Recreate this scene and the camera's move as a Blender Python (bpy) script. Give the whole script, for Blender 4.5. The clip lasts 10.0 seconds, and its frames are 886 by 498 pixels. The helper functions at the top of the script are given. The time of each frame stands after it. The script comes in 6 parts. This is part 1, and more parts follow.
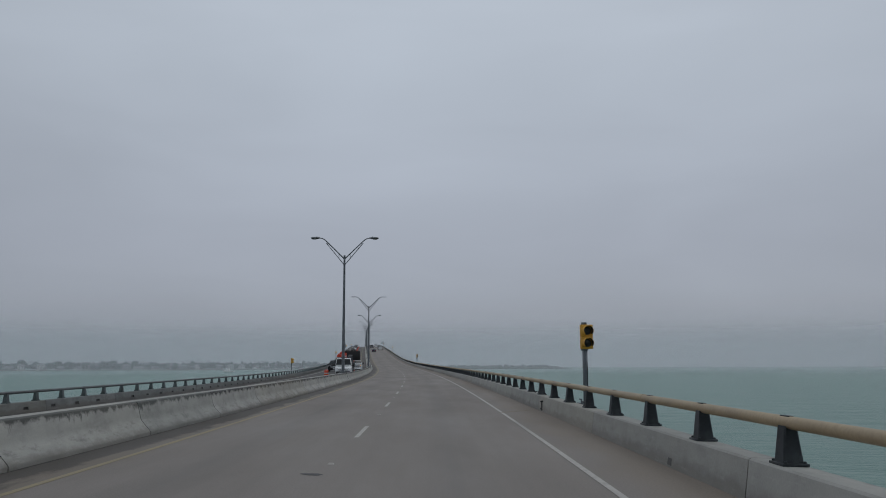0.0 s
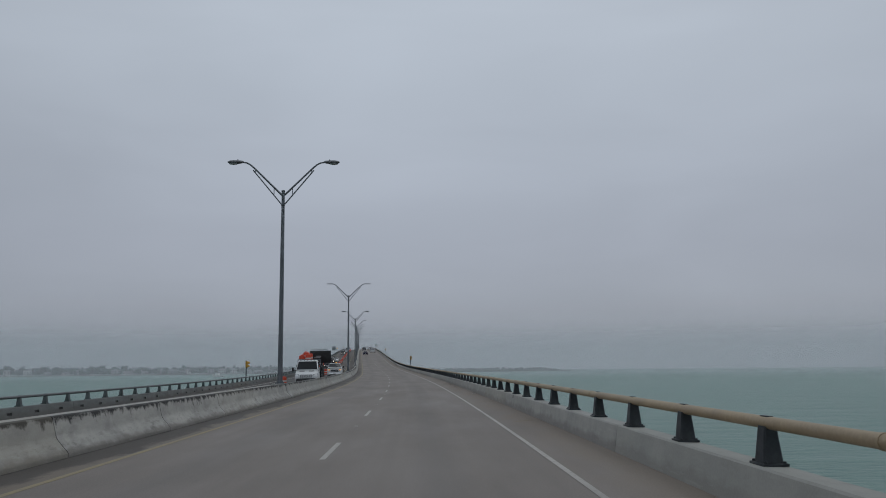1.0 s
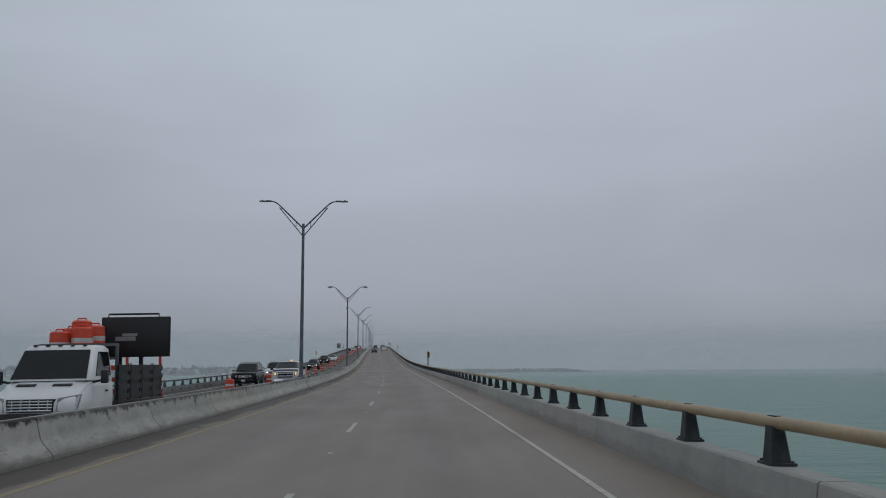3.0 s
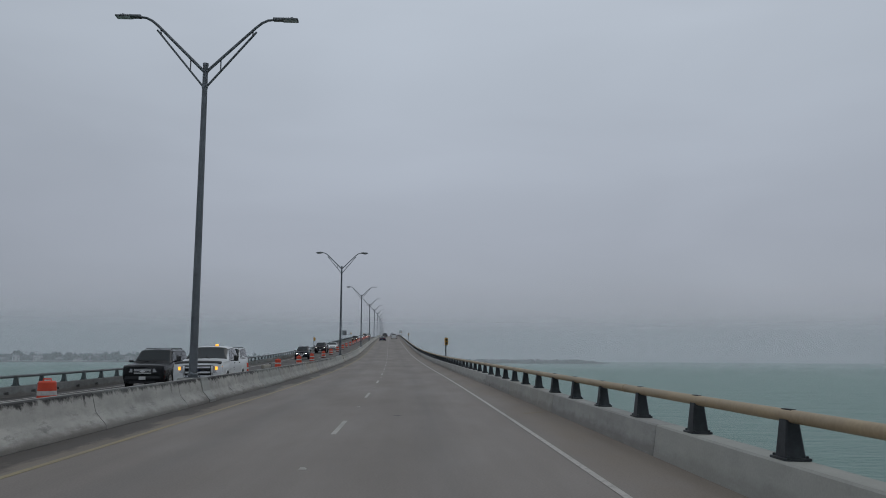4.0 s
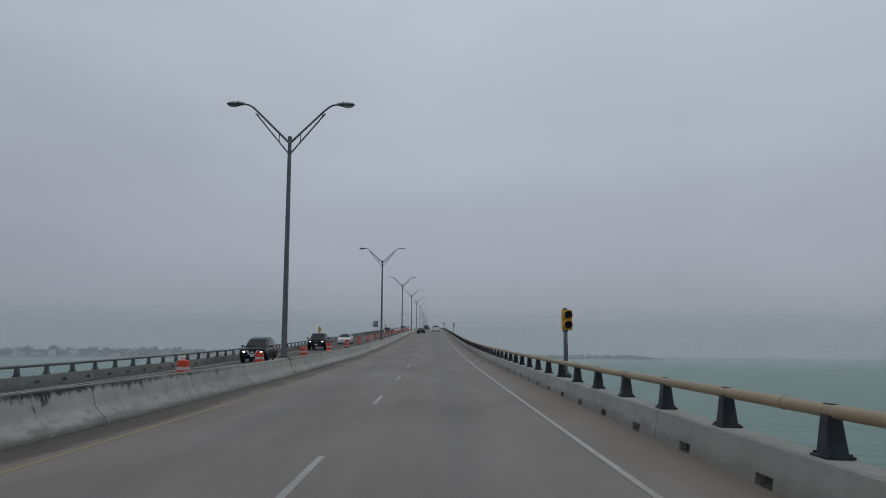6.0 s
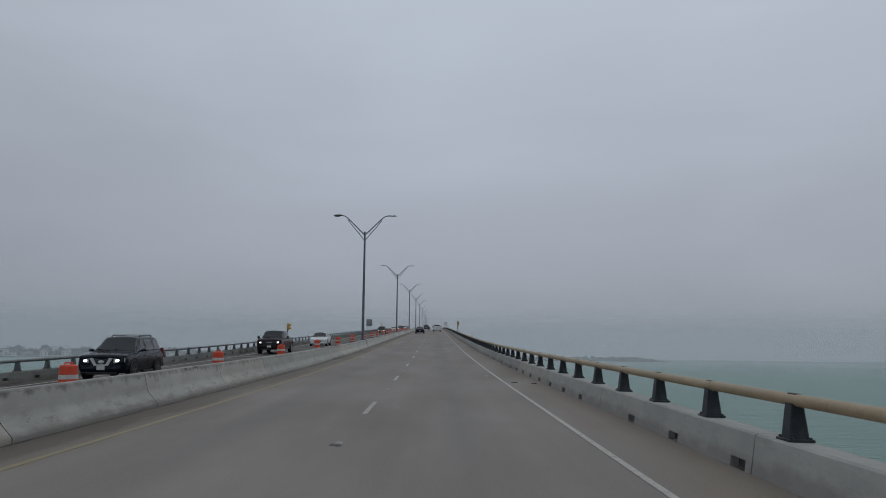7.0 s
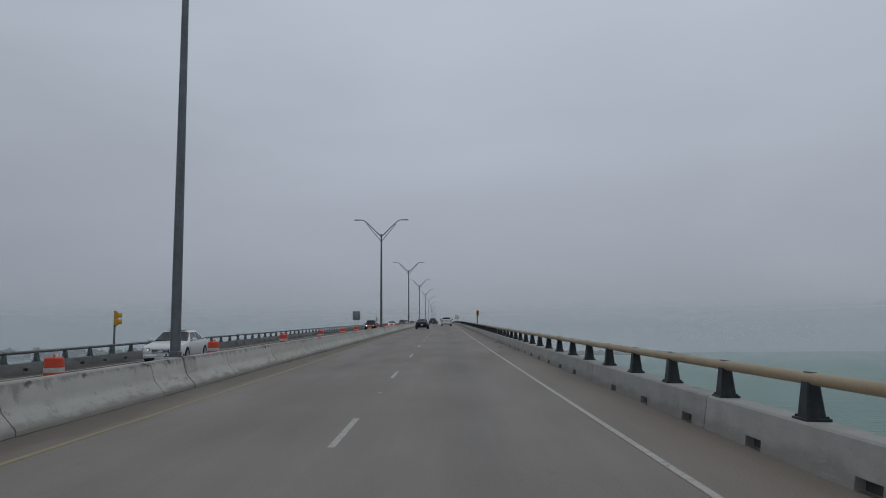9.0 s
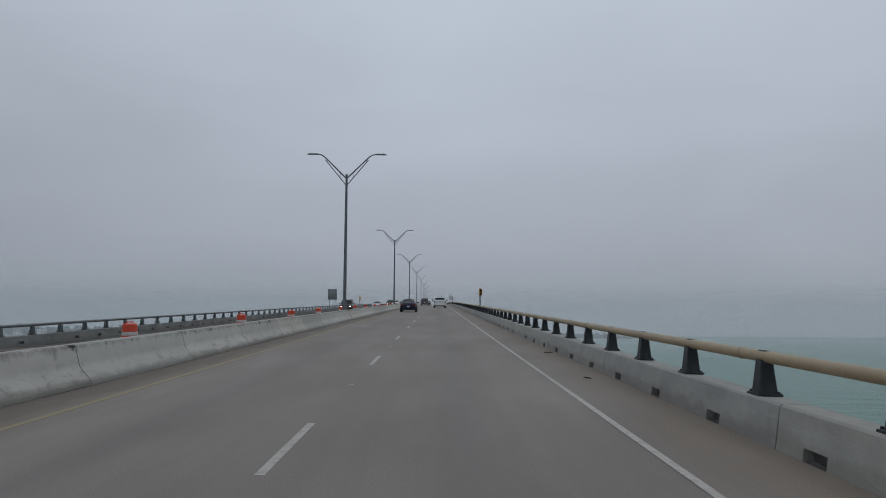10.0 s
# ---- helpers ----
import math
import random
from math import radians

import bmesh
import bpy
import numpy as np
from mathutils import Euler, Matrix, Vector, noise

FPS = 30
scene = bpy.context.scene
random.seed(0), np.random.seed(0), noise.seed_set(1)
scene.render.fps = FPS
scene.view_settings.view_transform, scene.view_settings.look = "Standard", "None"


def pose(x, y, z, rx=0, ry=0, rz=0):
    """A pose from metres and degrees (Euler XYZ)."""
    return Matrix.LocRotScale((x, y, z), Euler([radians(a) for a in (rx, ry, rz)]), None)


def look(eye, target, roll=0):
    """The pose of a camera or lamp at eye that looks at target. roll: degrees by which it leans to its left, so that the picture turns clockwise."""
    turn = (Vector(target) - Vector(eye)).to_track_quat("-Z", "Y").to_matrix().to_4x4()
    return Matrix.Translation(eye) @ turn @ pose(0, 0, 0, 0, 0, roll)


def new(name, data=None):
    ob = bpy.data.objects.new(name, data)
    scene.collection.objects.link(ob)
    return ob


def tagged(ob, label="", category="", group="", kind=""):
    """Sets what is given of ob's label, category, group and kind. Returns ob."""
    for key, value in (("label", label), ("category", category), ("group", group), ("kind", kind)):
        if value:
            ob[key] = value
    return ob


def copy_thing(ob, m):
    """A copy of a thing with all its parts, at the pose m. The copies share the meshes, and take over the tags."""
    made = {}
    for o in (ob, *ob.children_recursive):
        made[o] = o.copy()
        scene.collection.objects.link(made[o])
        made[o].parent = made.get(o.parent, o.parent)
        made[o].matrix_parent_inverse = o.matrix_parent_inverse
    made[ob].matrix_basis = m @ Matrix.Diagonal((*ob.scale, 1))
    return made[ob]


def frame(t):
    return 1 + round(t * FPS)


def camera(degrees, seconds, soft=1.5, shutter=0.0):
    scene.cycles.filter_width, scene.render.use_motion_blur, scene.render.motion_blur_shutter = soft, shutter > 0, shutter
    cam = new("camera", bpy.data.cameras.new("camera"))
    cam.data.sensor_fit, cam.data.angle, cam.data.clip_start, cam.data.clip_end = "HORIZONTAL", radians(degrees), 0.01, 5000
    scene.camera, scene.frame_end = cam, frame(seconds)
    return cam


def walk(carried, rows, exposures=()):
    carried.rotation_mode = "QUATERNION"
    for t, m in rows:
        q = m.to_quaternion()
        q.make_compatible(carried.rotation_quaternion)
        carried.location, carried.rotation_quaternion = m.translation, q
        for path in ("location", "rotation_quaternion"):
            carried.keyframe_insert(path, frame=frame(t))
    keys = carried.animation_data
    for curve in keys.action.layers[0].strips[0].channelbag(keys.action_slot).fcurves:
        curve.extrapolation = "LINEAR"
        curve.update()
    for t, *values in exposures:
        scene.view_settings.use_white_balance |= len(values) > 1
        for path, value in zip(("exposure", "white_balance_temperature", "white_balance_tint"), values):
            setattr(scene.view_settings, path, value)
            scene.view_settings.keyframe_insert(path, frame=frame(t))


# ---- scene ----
import functools

cam = camera(54.76, 10.0, soft=0.95, shutter=0.0)
walk(cam, [
    (0.0, look((1.500, -8.883, 1.473), (2.289, 40.660, 8.168), -0.13)),
    (0.5, look((1.582, 5.026, 1.502), (2.454, 54.559, 8.262), -0.26)),
    (1.0, look((1.595, 18.929, 1.534), (2.643, 68.445, 8.396), -0.50)),
    (1.5, look((1.468, 32.796, 1.565), (2.393, 82.305, 8.492), -0.53)),
    (2.0, look((1.333, 46.785, 1.597), (1.923, 96.301, 8.514), -0.73)),
    (2.5, look((1.021, 60.641, 1.628), (1.456, 110.145, 8.638), -0.75)),
    (4.0, look((-0.492, 102.701, 1.805), (-1.198, 152.295, 8.130), 0.30)),
    (4.5, look((-1.118, 116.724, 1.901), (-1.878, 166.351, 7.954), -0.05)),
    (5.0, look((-1.864, 130.732, 2.016), (-3.776, 180.361, 7.785), -0.31)),
    (5.5, look((-2.698, 144.780, 2.150), (-5.742, 194.337, 8.056), -0.01)),
    (7.0, look((-5.811, 186.828, 2.704), (-9.161, 236.344, 8.785), 0.57)),
    (7.5, look((-6.876, 200.527, 2.959), (-10.416, 250.039, 8.964), 0.51)),
    (8.0, look((-7.972, 214.335, 3.256), (-11.525, 263.851, 9.217), 0.16)),
    (8.5, look((-9.009, 228.257, 3.603), (-12.704, 277.748, 9.686), -0.09)),
    (9.0, look((-9.999, 241.892, 3.989), (-13.787, 291.410, 9.792), -0.39)),
    (9.5, look((-11.011, 255.439, 4.421), (-14.624, 305.080, 9.191), 0.62)),
    (10.0, look((-11.967, 269.264, 4.899), (-15.439, 318.922, 9.591), 0.34)),
], exposures=[(0.0, 0.0), (8.5, 0.0), (9.0, -0.02), (9.5, 0.08), (10.0, 0.1)])

# ---- world and light: a bright, even cloud deck over the sea ----
world = bpy.data.worlds.new("overcast_sky")
scene.world = world
world.use_nodes = True
wn = world.node_tree
wn.nodes.clear()


def wnode(kind, **values):
    n = wn.nodes.new(kind)
    for k, v in values.items():
        n.inputs[k].default_value = v
    return n


w_out = wnode("ShaderNodeOutputWorld")
w_coord = wnode("ShaderNodeTexCoord")
w_sep = wnode("ShaderNodeSeparateXYZ")
wn.links.new(w_coord.outputs["Generated"], w_sep.inputs[0])
w_ramp = wnode("ShaderNodeValToRGB")
SKY = [(0.0, (0.325, 0.354, 0.412)), (0.495, (0.325, 0.354, 0.412)), (0.52, (0.323, 0.352, 0.411)), (0.57, (0.368, 0.401, 0.468)),
       (0.66, (0.455, 0.505, 0.577)), (0.74, (0.515, 0.572, 0.648)), (0.82, (0.50, 0.55, 0.61)), (1.0, (0.42, 0.46, 0.50))]
while len(w_ramp.color_ramp.elements) < len(SKY):
    w_ramp.color_ramp.elements.new(0.5)
for e, (p, c) in zip(w_ramp.color_ramp.elements, SKY):
    e.position, e.color = p, (*c, 1)
w_half = wnode("ShaderNodeMath")
w_half.operation = "MULTIPLY_ADD"
w_half.inputs[1].default_value, w_half.inputs[2].default_value = 0.5, 0.5
wn.links.new(w_sep.outputs["Z"], w_half.inputs[0])
wn.links.new(w_half.outputs[0], w_ramp.inputs[0])
w_map = wnode("ShaderNodeMapping", Scale=(1.3, 1.3, 4.5))
wn.links.new(w_coord.outputs["Generated"], w_map.inputs[0])
w_noise = wnode("ShaderNodeTexNoise", Scale=1.7, Detail=4.0, Roughness=0.45, Distortion=0.4)
wn.links.new(w_map.outputs[0], w_noise.inputs["Vector"])
w_cloud = wnode("ShaderNodeMapRange")
for k, v in (("From Min", 0.3), ("From Max", 0.7), ("To Min", 0.93), ("To Max", 1.07)):
    w_cloud.inputs[k].default_value = v
wn.links.new(w_noise.outputs[0], w_cloud.inputs["Value"])
w_mul = wnode("ShaderNodeVectorMath")
w_mul.operation = "SCALE"
wn.links.new(w_ramp.outputs[0], w_mul.inputs[0])
wn.links.new(w_cloud.outputs[0], w_mul.inputs["Scale"])
w_deck = wnode("ShaderNodeBackground", Strength=1.0)
# the sky's colour is scaled down a little to either side of the causeway's line
w_side = wnode("ShaderNodeValToRGB")
SIDE = ((0.0, 0.84), (0.25, 0.87), (0.40, 0.975), (0.48, 1.0), (0.70, 0.93), (1.0, 0.9))
while len(w_side.color_ramp.elements) < len(SIDE):
    w_side.color_ramp.elements.new(0.5)
for e, (p, c) in zip(w_side.color_ramp.elements, SIDE):
    e.position, e.color = p, (c, c, c, 1)
w_sx = wnode("ShaderNodeMath")
w_sx.operation = "MULTIPLY_ADD"
w_sx.inputs[1].default_value, w_sx.inputs[2].default_value = 0.5, 0.5
wn.links.new(w_sep.outputs["X"], w_sx.inputs[0])
wn.links.new(w_sx.outputs[0], w_side.inputs[0])
w_mul2 = wnode("ShaderNodeVectorMath")
w_mul2.operation = "SCALE"
wn.links.new(w_mul.outputs[0], w_mul2.inputs[0])
wn.links.new(w_side.outputs[0], w_mul2.inputs["Scale"])
wn.links.new(w_mul2.outputs[0], w_deck.inputs["Color"])
w_sky = wnode("ShaderNodeTexSky")
w_sky.sky_type, w_sky.sun_disc, w_sky.sun_elevation, w_sky.sun_rotation = "NISHITA", False, radians(48), radians(35)
w_clear = wnode("ShaderNodeBackground", Strength=0.06)
wn.links.new(w_sky.outputs[0], w_clear.inputs["Color"])
w_mix = wnode("ShaderNodeMixShader")
w_mix.inputs[0].default_value = 0.94
wn.links.new(w_clear.outputs[0], w_mix.inputs[1])
wn.links.new(w_deck.outputs[0], w_mix.inputs[2])
wn.links.new(w_mix.outputs[0], w_out.inputs[0])

sun = new("sun", bpy.data.lights.new("sun", "SUN"))
sun.data.energy, sun.data.angle, sun.data.color = 0.25, radians(40), (1.0, 0.97, 0.93)
sun.matrix_world = look((0, 0, 60), (-20, -28, 0))

# ---- materials ----


def material(name, color, rough=0.6, metal=0.0, grain=0.0, grain_scale=40.0, patch=0.0, patch_scale=2.0, bump=0.0, spec=0.5, dark=None, stretch=(1, 1, 1), coat=0.0):
    """A surface with fine grain and broad patches of wear in object space."""
    m = bpy.data.materials.new(name)
    m.use_nodes = True
    nt = m.node_tree
    b = nt.nodes["Principled BSDF"]
    b.inputs["Base Color"].default_value = (*color, 1)
    b.inputs["Roughness"].default_value = rough
    b.inputs["Metallic"].default_value = metal
    b.inputs["Specular IOR Level"].default_value = spec
    b.inputs["Coat Weight"].default_value = coat
    if grain or patch or bump:
        co = nt.nodes.new("ShaderNodeTexCoord")
        mp = nt.nodes.new("ShaderNodeMapping")
        mp.inputs["Scale"].default_value = stretch
        nt.links.new(co.outputs["Object"], mp.inputs[0])
        fine = nt.nodes.new("ShaderNodeTexNoise")
        fine.inputs["Scale"].default_value, fine.inputs["Detail"].default_value = grain_scale, 5
        broad = nt.nodes.new("ShaderNodeTexNoise")
        broad.inputs["Scale"].default_value, broad.inputs["Detail"].default_value = patch_scale, 4
        nt.links.new(mp.outputs[0], fine.inputs["Vector"])
        nt.links.new(mp.outputs[0], broad.inputs["Vector"])
        r = nt.nodes.new("ShaderNodeMapRange")
        r.inputs["From Min"].default_value, r.inputs["From Max"].default_value = 0.35, 0.65
        r.inputs["To Min"].default_value, r.inputs["To Max"].default_value = 0, patch
        nt.links.new(broad.outputs[0], r.inputs["Value"])
        mix = nt.nodes.new("ShaderNodeMix")
        mix.data_type = "RGBA"
        mix.inputs["A"].default_value = (*color, 1)
        mix.inputs["B"].default_value = (*(dark or tuple(c * 0.45 for c in color)), 1)
        nt.links.new(r.outputs[0], mix.inputs["Factor"])
        g = nt.nodes.new("ShaderNodeMapRange")
        g.inputs["From Min"].default_value, g.inputs["From Max"].default_value = 0.3, 0.7
        g.inputs["To Min"].default_value, g.inputs["To Max"].default_value = 1 - grain, 1 + grain
        nt.links.new(fine.outputs[0], g.inputs["Value"])
        sc = nt.nodes.new("ShaderNodeVectorMath")
        sc.operation = "SCALE"
        nt.links.new(mix.outputs["Result"], sc.inputs[0])
        nt.links.new(g.outputs[0], sc.inputs["Scale"])
        nt.links.new(sc.outputs[0], b.inputs["Base Color"])
        if bump:
            bp = nt.nodes.new("ShaderNodeBump")
            bp.inputs["Strength"].default_value, bp.inputs["Distance"].default_value = bump, 0.01
            nt.links.new(fine.outputs[0], bp.inputs["Height"])
            nt.links.new(bp.outputs[0], b.inputs["Normal"])
    return m


def glow(name, color, strength):
    m = material(name, color, 0.2)
    b = m.node_tree.nodes["Principled BSDF"]
    b.inputs["Emission Color"].default_value = (*color, 1)
    b.inputs["Emission Strength"].default_value = strength
    return m


class Nodes:
    """A short hand for building a node graph."""

    def __init__(self, name):
        self.m = bpy.data.materials.new(name)
        self.m.use_nodes = True
        self.t = self.m.node_tree
        self.b = self.t.nodes["Principled BSDF"]

    def put(self, socket, value):
        if isinstance(value, bpy.types.NodeSocket):
            self.t.links.new(value, socket)
        elif isinstance(value, tuple) and len(value) == 3 and socket.type == "RGBA":
            socket.default_value = (*value, 1)
        else:
            socket.default_value = value

    def uv(self, scale=(1, 1, 1), shift=(0, 0, 0)):
        c = self.t.nodes.new("ShaderNodeUVMap")
        mp = self.t.nodes.new("ShaderNodeMapping")
        mp.inputs["Scale"].default_value, mp.inputs["Location"].default_value = scale, shift
        self.t.links.new(c.outputs[0], mp.inputs[0])
        return mp.outputs[0]

    def noise(self, vector, scale, detail=4.0, rough=0.5, low=0.3, high=0.7, to0=0.0, to1=1.0):
        n = self.t.nodes.new("ShaderNodeTexNoise")
        n.inputs["Scale"].default_value, n.inputs["Detail"].default_value, n.inputs["Roughness"].default_value = scale, detail, rough
        self.t.links.new(vector, n.inputs["Vector"])
        return self.span(n.outputs[0], low, high, to0, to1)

    def span(self, value, low, high, to0=0.0, to1=1.0):
        r = self.t.nodes.new("ShaderNodeMapRange")
        for k, v in (("From Min", low), ("From Max", high), ("To Min", to0), ("To Max", to1)):
            r.inputs[k].default_value = v
        self.t.links.new(value, r.inputs["Value"])
        return r.outputs[0]

    def math(self, op, a, b=0.0, c=0.0):
        n = self.t.nodes.new("ShaderNodeMath")
        n.operation = op
        for s, v in zip(n.inputs, (a, b, c)):
            self.put(s, v)
        return n.outputs[0]

    def mix(self, f, a, b):
        n = self.t.nodes.new("ShaderNodeMix")
        n.data_type = "RGBA"
        for k, v in (("Factor", f), ("A", a), ("B", b)):
            self.put(n.inputs[k] if k == "Factor" else [s for s in n.inputs if s.name == k and s.type == "RGBA"][0], v)
        return [s for s in n.outputs if s.type == "RGBA"][0]

    def split(self, vector):
        n = self.t.nodes.new("ShaderNodeSeparateXYZ")
        self.t.links.new(vector, n.inputs[0])
        return n.outputs

    def bump(self, height, strength, distance=0.01):
        n = self.t.nodes.new("ShaderNodeBump")
        n.inputs["Strength"].default_value, n.inputs["Distance"].default_value = strength, distance
        self.t.links.new(height, n.inputs["Height"])
        self.t.links.new(n.outputs[0], self.b.inputs["Normal"])


def road_material():
    """Worn concrete deck: grain, long stains, polished wheel paths, a darker oil strip, sandy gutters. UV: across, along, in metres."""
    n = Nodes("worn_concrete_road")
    uv = n.uv()
    across = n.split(uv)[0]
    grain = n.noise(n.uv(), 38, 5, 0.6, to0=0.86, to1=1.14)
    blotch = n.noise(n.uv((1.0, 0.22, 1)), 0.55, 5, 0.55)
    streak = n.noise(n.uv((3.2, 0.035, 1)), 1.0, 4, 0.5)
    base = n.mix(blotch, (0.218, 0.186, 0.161), (0.177, 0.153, 0.135))
    base = n.mix(n.math("MULTIPLY", streak, 0.5), base, (0.157, 0.137, 0.122))
    # wheel paths repeat once per lane, 3.66 m wide
    lane = n.math("FRACT", n.math("MULTIPLY_ADD", across, 1 / 3.66, 0.0))
    oil = n.span(n.math("ABSOLUTE", n.math("SUBTRACT", lane, 0.5)), 0.0, 0.16, 1.0, 0.0)
    base = n.mix(n.math("MULTIPLY", oil, 0.42), base, (0.125, 0.113, 0.105))
    spot = n.noise(n.uv((1, 0.5, 1), (9, 4, 0)), 2.6, 6, 0.7, 0.62, 0.74)
    base = n.mix(n.math("MULTIPLY", spot, 0.35), base, (0.10, 0.09, 0.083))
    bay = n.noise(n.uv((0.02, 0.06, 1), (2, 8, 0)), 1.0, 2, 0.5, 0.4, 0.6)
    base = n.mix(n.math("MULTIPLY", bay, 0.3), base, (0.232, 0.206, 0.182))
    gut_r = n.span(n.math("ADD", across, n.noise(n.uv((1, 0.25, 1)), 1.2, 4, 0.5, to0=-0.35, to1=0.35)), 3.6, 4.3)
    base = n.mix(n.math("MULTIPLY", gut_r, 0.6), base, (0.20, 0.158, 0.118))
    sand = n.span(n.math("ADD", across, n.noise(n.uv((1, 0.25, 1), (7, 1, 0)), 1.1, 5, 0.6, to0=-0.25, to1=0.25)), -3.15, -3.6)
    base = n.mix(n.math("MULTIPLY", sand, 0.8), base, (0.158, 0.128, 0.096))
    soil = n.span(n.math("ADD", across, n.noise(n.uv((1, 0.3, 1)), 0.9, 7, 0.7, to0=-0.34, to1=0.34)), -3.62, -3.80)
    fresh = n.span(n.split(uv)[1], 165, 215, 0.9, 0.3)
    base = n.mix(n.math("MULTIPLY", soil, fresh), base, (0.050, 0.042, 0.035))
    crack = n.span(n.math("ADD", across, n.noise(n.uv((1, 1.5, 1)), 1.5, 4, 0.6, to0=-0.03, to1=0.03)), -4.30, -4.335)
    base = n.mix(n.math("MULTIPLY", crack, n.noise(n.uv((0, 0.4, 1)), 1.0, 4, 0.6, 0.4, 0.55, 0.1, 0.9)), base, (0.02, 0.018, 0.016))
    out = n.t.nodes.new("ShaderNodeVectorMath")
    out.operation = "SCALE"
    n.t.links.new(base, out.inputs[0])
    n.t.links.new(grain, out.inputs["Scale"])
    n.put(n.b.inputs["Base Color"], out.outputs[0])
    n.put(n.b.inputs["Roughness"], n.span(blotch, 0, 1, 0.62, 0.8))
    n.bump(grain, 0.25, 0.01)
    return n.m


def barrier_material(name, base_a, base_b, soot, clean=1.0, foot_dirt=0.6, mottle=1.0):
    """Cast concrete with black mould along the top edge that runs down in clusters, a soiled foot. UV: up the face, along, in metres."""
    n = Nodes(name)
    uv = n.uv()
    up, along = n.split(uv)[0], n.split(uv)[1]
    grain = n.noise(uv, 34, 4, 0.6, to0=0.94, to1=1.06)
    cloud = n.noise(n.uv((1, 0.6, 1)), 1.3, 5, 0.6, 0.35, 0.65)
    base = n.mix(cloud, base_a, base_b)
    # newer castings farther up the slope carry less mould
    age = n.span(n.math("ADD", along, n.noise(n.uv((0, 0.05, 1)), 1.0, 2, 0.5, to0=-25, to1=25)), 165, 205, 1.0, clean)
    newer = n.span(along, 222, 255, 0.0, 0.55 if clean < 1 else 0.0)
    base = n.mix(newer, base, tuple(min(0.6, c * 1.36) for c in base_a))
    wash = n.noise(n.uv((0.35, 2.6, 1), (4, 9, 0)), 1.0, 5, 0.6, 0.46, 0.70)
    base = n.mix(n.math("MULTIPLY", n.math("MULTIPLY", wash, 0.2), age), base, tuple(c * 0.58 for c in base_b))
    blot = n.noise(n.uv((2.2, 0.9, 1), (5, 2, 0)), 1.1, 6, 0.7, 0.48, 0.70)
    base = n.mix(n.math("MULTIPLY", n.math("MULTIPLY", blot, 0.7 * mottle), age), base, tuple(c * 0.62 for c in base_b))
    pale = n.noise(n.uv((1.4, 0.4, 1), (1, 7, 0)), 1.2, 5, 0.65, 0.50, 0.68)
    base = n.mix(n.math("MULTIPLY", pale, 0.35), base, tuple(min(0.6, c * 1.3) for c in base_a))
    # mould: a broken black lip, and runs below it in clusters
    lip = n.span(n.math("ADD", up, n.noise(n.uv((2, 1.7, 1)), 1.5, 6, 0.66, to0=-0.10, to1=0.10)), 0.67, 0.77)
    lip = n.math("MULTIPLY", lip, n.noise(n.uv((0, 0.9, 1), (0, 3, 0)), 1.0, 5, 0.65, 0.30, 0.40))
    lip = n.math("MULTIPLY", lip, n.span(up, 0.93, 0.82))
    cluster = n.noise(n.uv((0.0, 0.45, 1), (0, 5, 0)), 1.0, 3, 0.55, 0.3, 0.7, -0.4, 0.3)
    blob = n.math("ADD", n.noise(n.uv((1.6, 2.2, 1), (2, 4, 0)), 1.0, 6, 0.65), cluster)
    run = n.span(n.math("ADD", blob, n.span(up, 0.44, 0.80, -0.46, 0.18)), 0.52, 0.88)
    run = n.math("MULTIPLY", run, n.span(up, 0.95, 0.84))
    spots = n.noise(n.uv((2.4, 1.3, 1), (6, 6, 0)), 1.0, 6, 0.65, 0.56, 0.62)
    black = n.math("MULTIPLY", n.math("MULTIPLY", n.math("MAXIMUM", run, lip), soot), n.math("MAXIMUM", age, spots))
    base = n.mix(n.math("MINIMUM", n.math("MULTIPLY", black, 1.5), 0.97), base, (0.014, 0.014, 0.014))
    foot = n.span(n.math("ADD", up, n.noise(n.uv((1.5, 0.8, 1)), 1.6, 5, 0.65, to0=-0.08, to1=0.08)), 0.20, 0.09)
    base = n.mix(n.math("MULTIPLY", foot, foot_dirt), base, (0.125, 0.11, 0.096))
    # tyre rubs on the lower slope, darker arcs
    rub = n.noise(n.uv((5.0, 1.5, 1), (8, 2, 0)), 1.0, 6, 0.75, 0.53, 0.66)
    rub = n.math("MULTIPLY", rub, n.math("MULTIPLY", n.span(up, 0.08, 0.2), n.span(up, 0.55, 0.35)))
    base = n.mix(n.math("MULTIPLY", rub, 0.65 * mottle), base, (0.13, 0.128, 0.12))
    scuff = n.noise(n.uv((9, 1.2, 1), (3, 1, 0)), 1.0, 5, 0.7, 0.56, 0.72)
    base = n.mix(n.math("MULTIPLY", scuff, 0.3), base, tuple(min(0.6, c * 1.35) for c in base_a))
    tone = n.t.nodes.new("ShaderNodeObjectInfo")
    warm = n.span(n.math("FRACT", n.math("MULTIPLY", tone.outputs["Random"], 7.3)), 0.62, 0.95, 0.0, 0.3)
    base = n.mix(n.math("MULTIPLY", warm, n.noise(n.uv((0.7, 0.35, 1), (2, 2, 0)), 1.0, 4, 0.6, 0.35, 0.6, 0.3, 1.0)), base, tuple(c * k for c, k in zip(base_a, (1.0, 0.9, 0.72))))
    cool = n.span(n.math("FRACT", n.math("MULTIPLY", tone.outputs["Random"], 13.7)), 0.6, 0.95, 0.0, 0.45)
    base = n.mix(cool, base, tuple(c * k for c, k in zip(base_b, (0.93, 1.0, 0.99))))
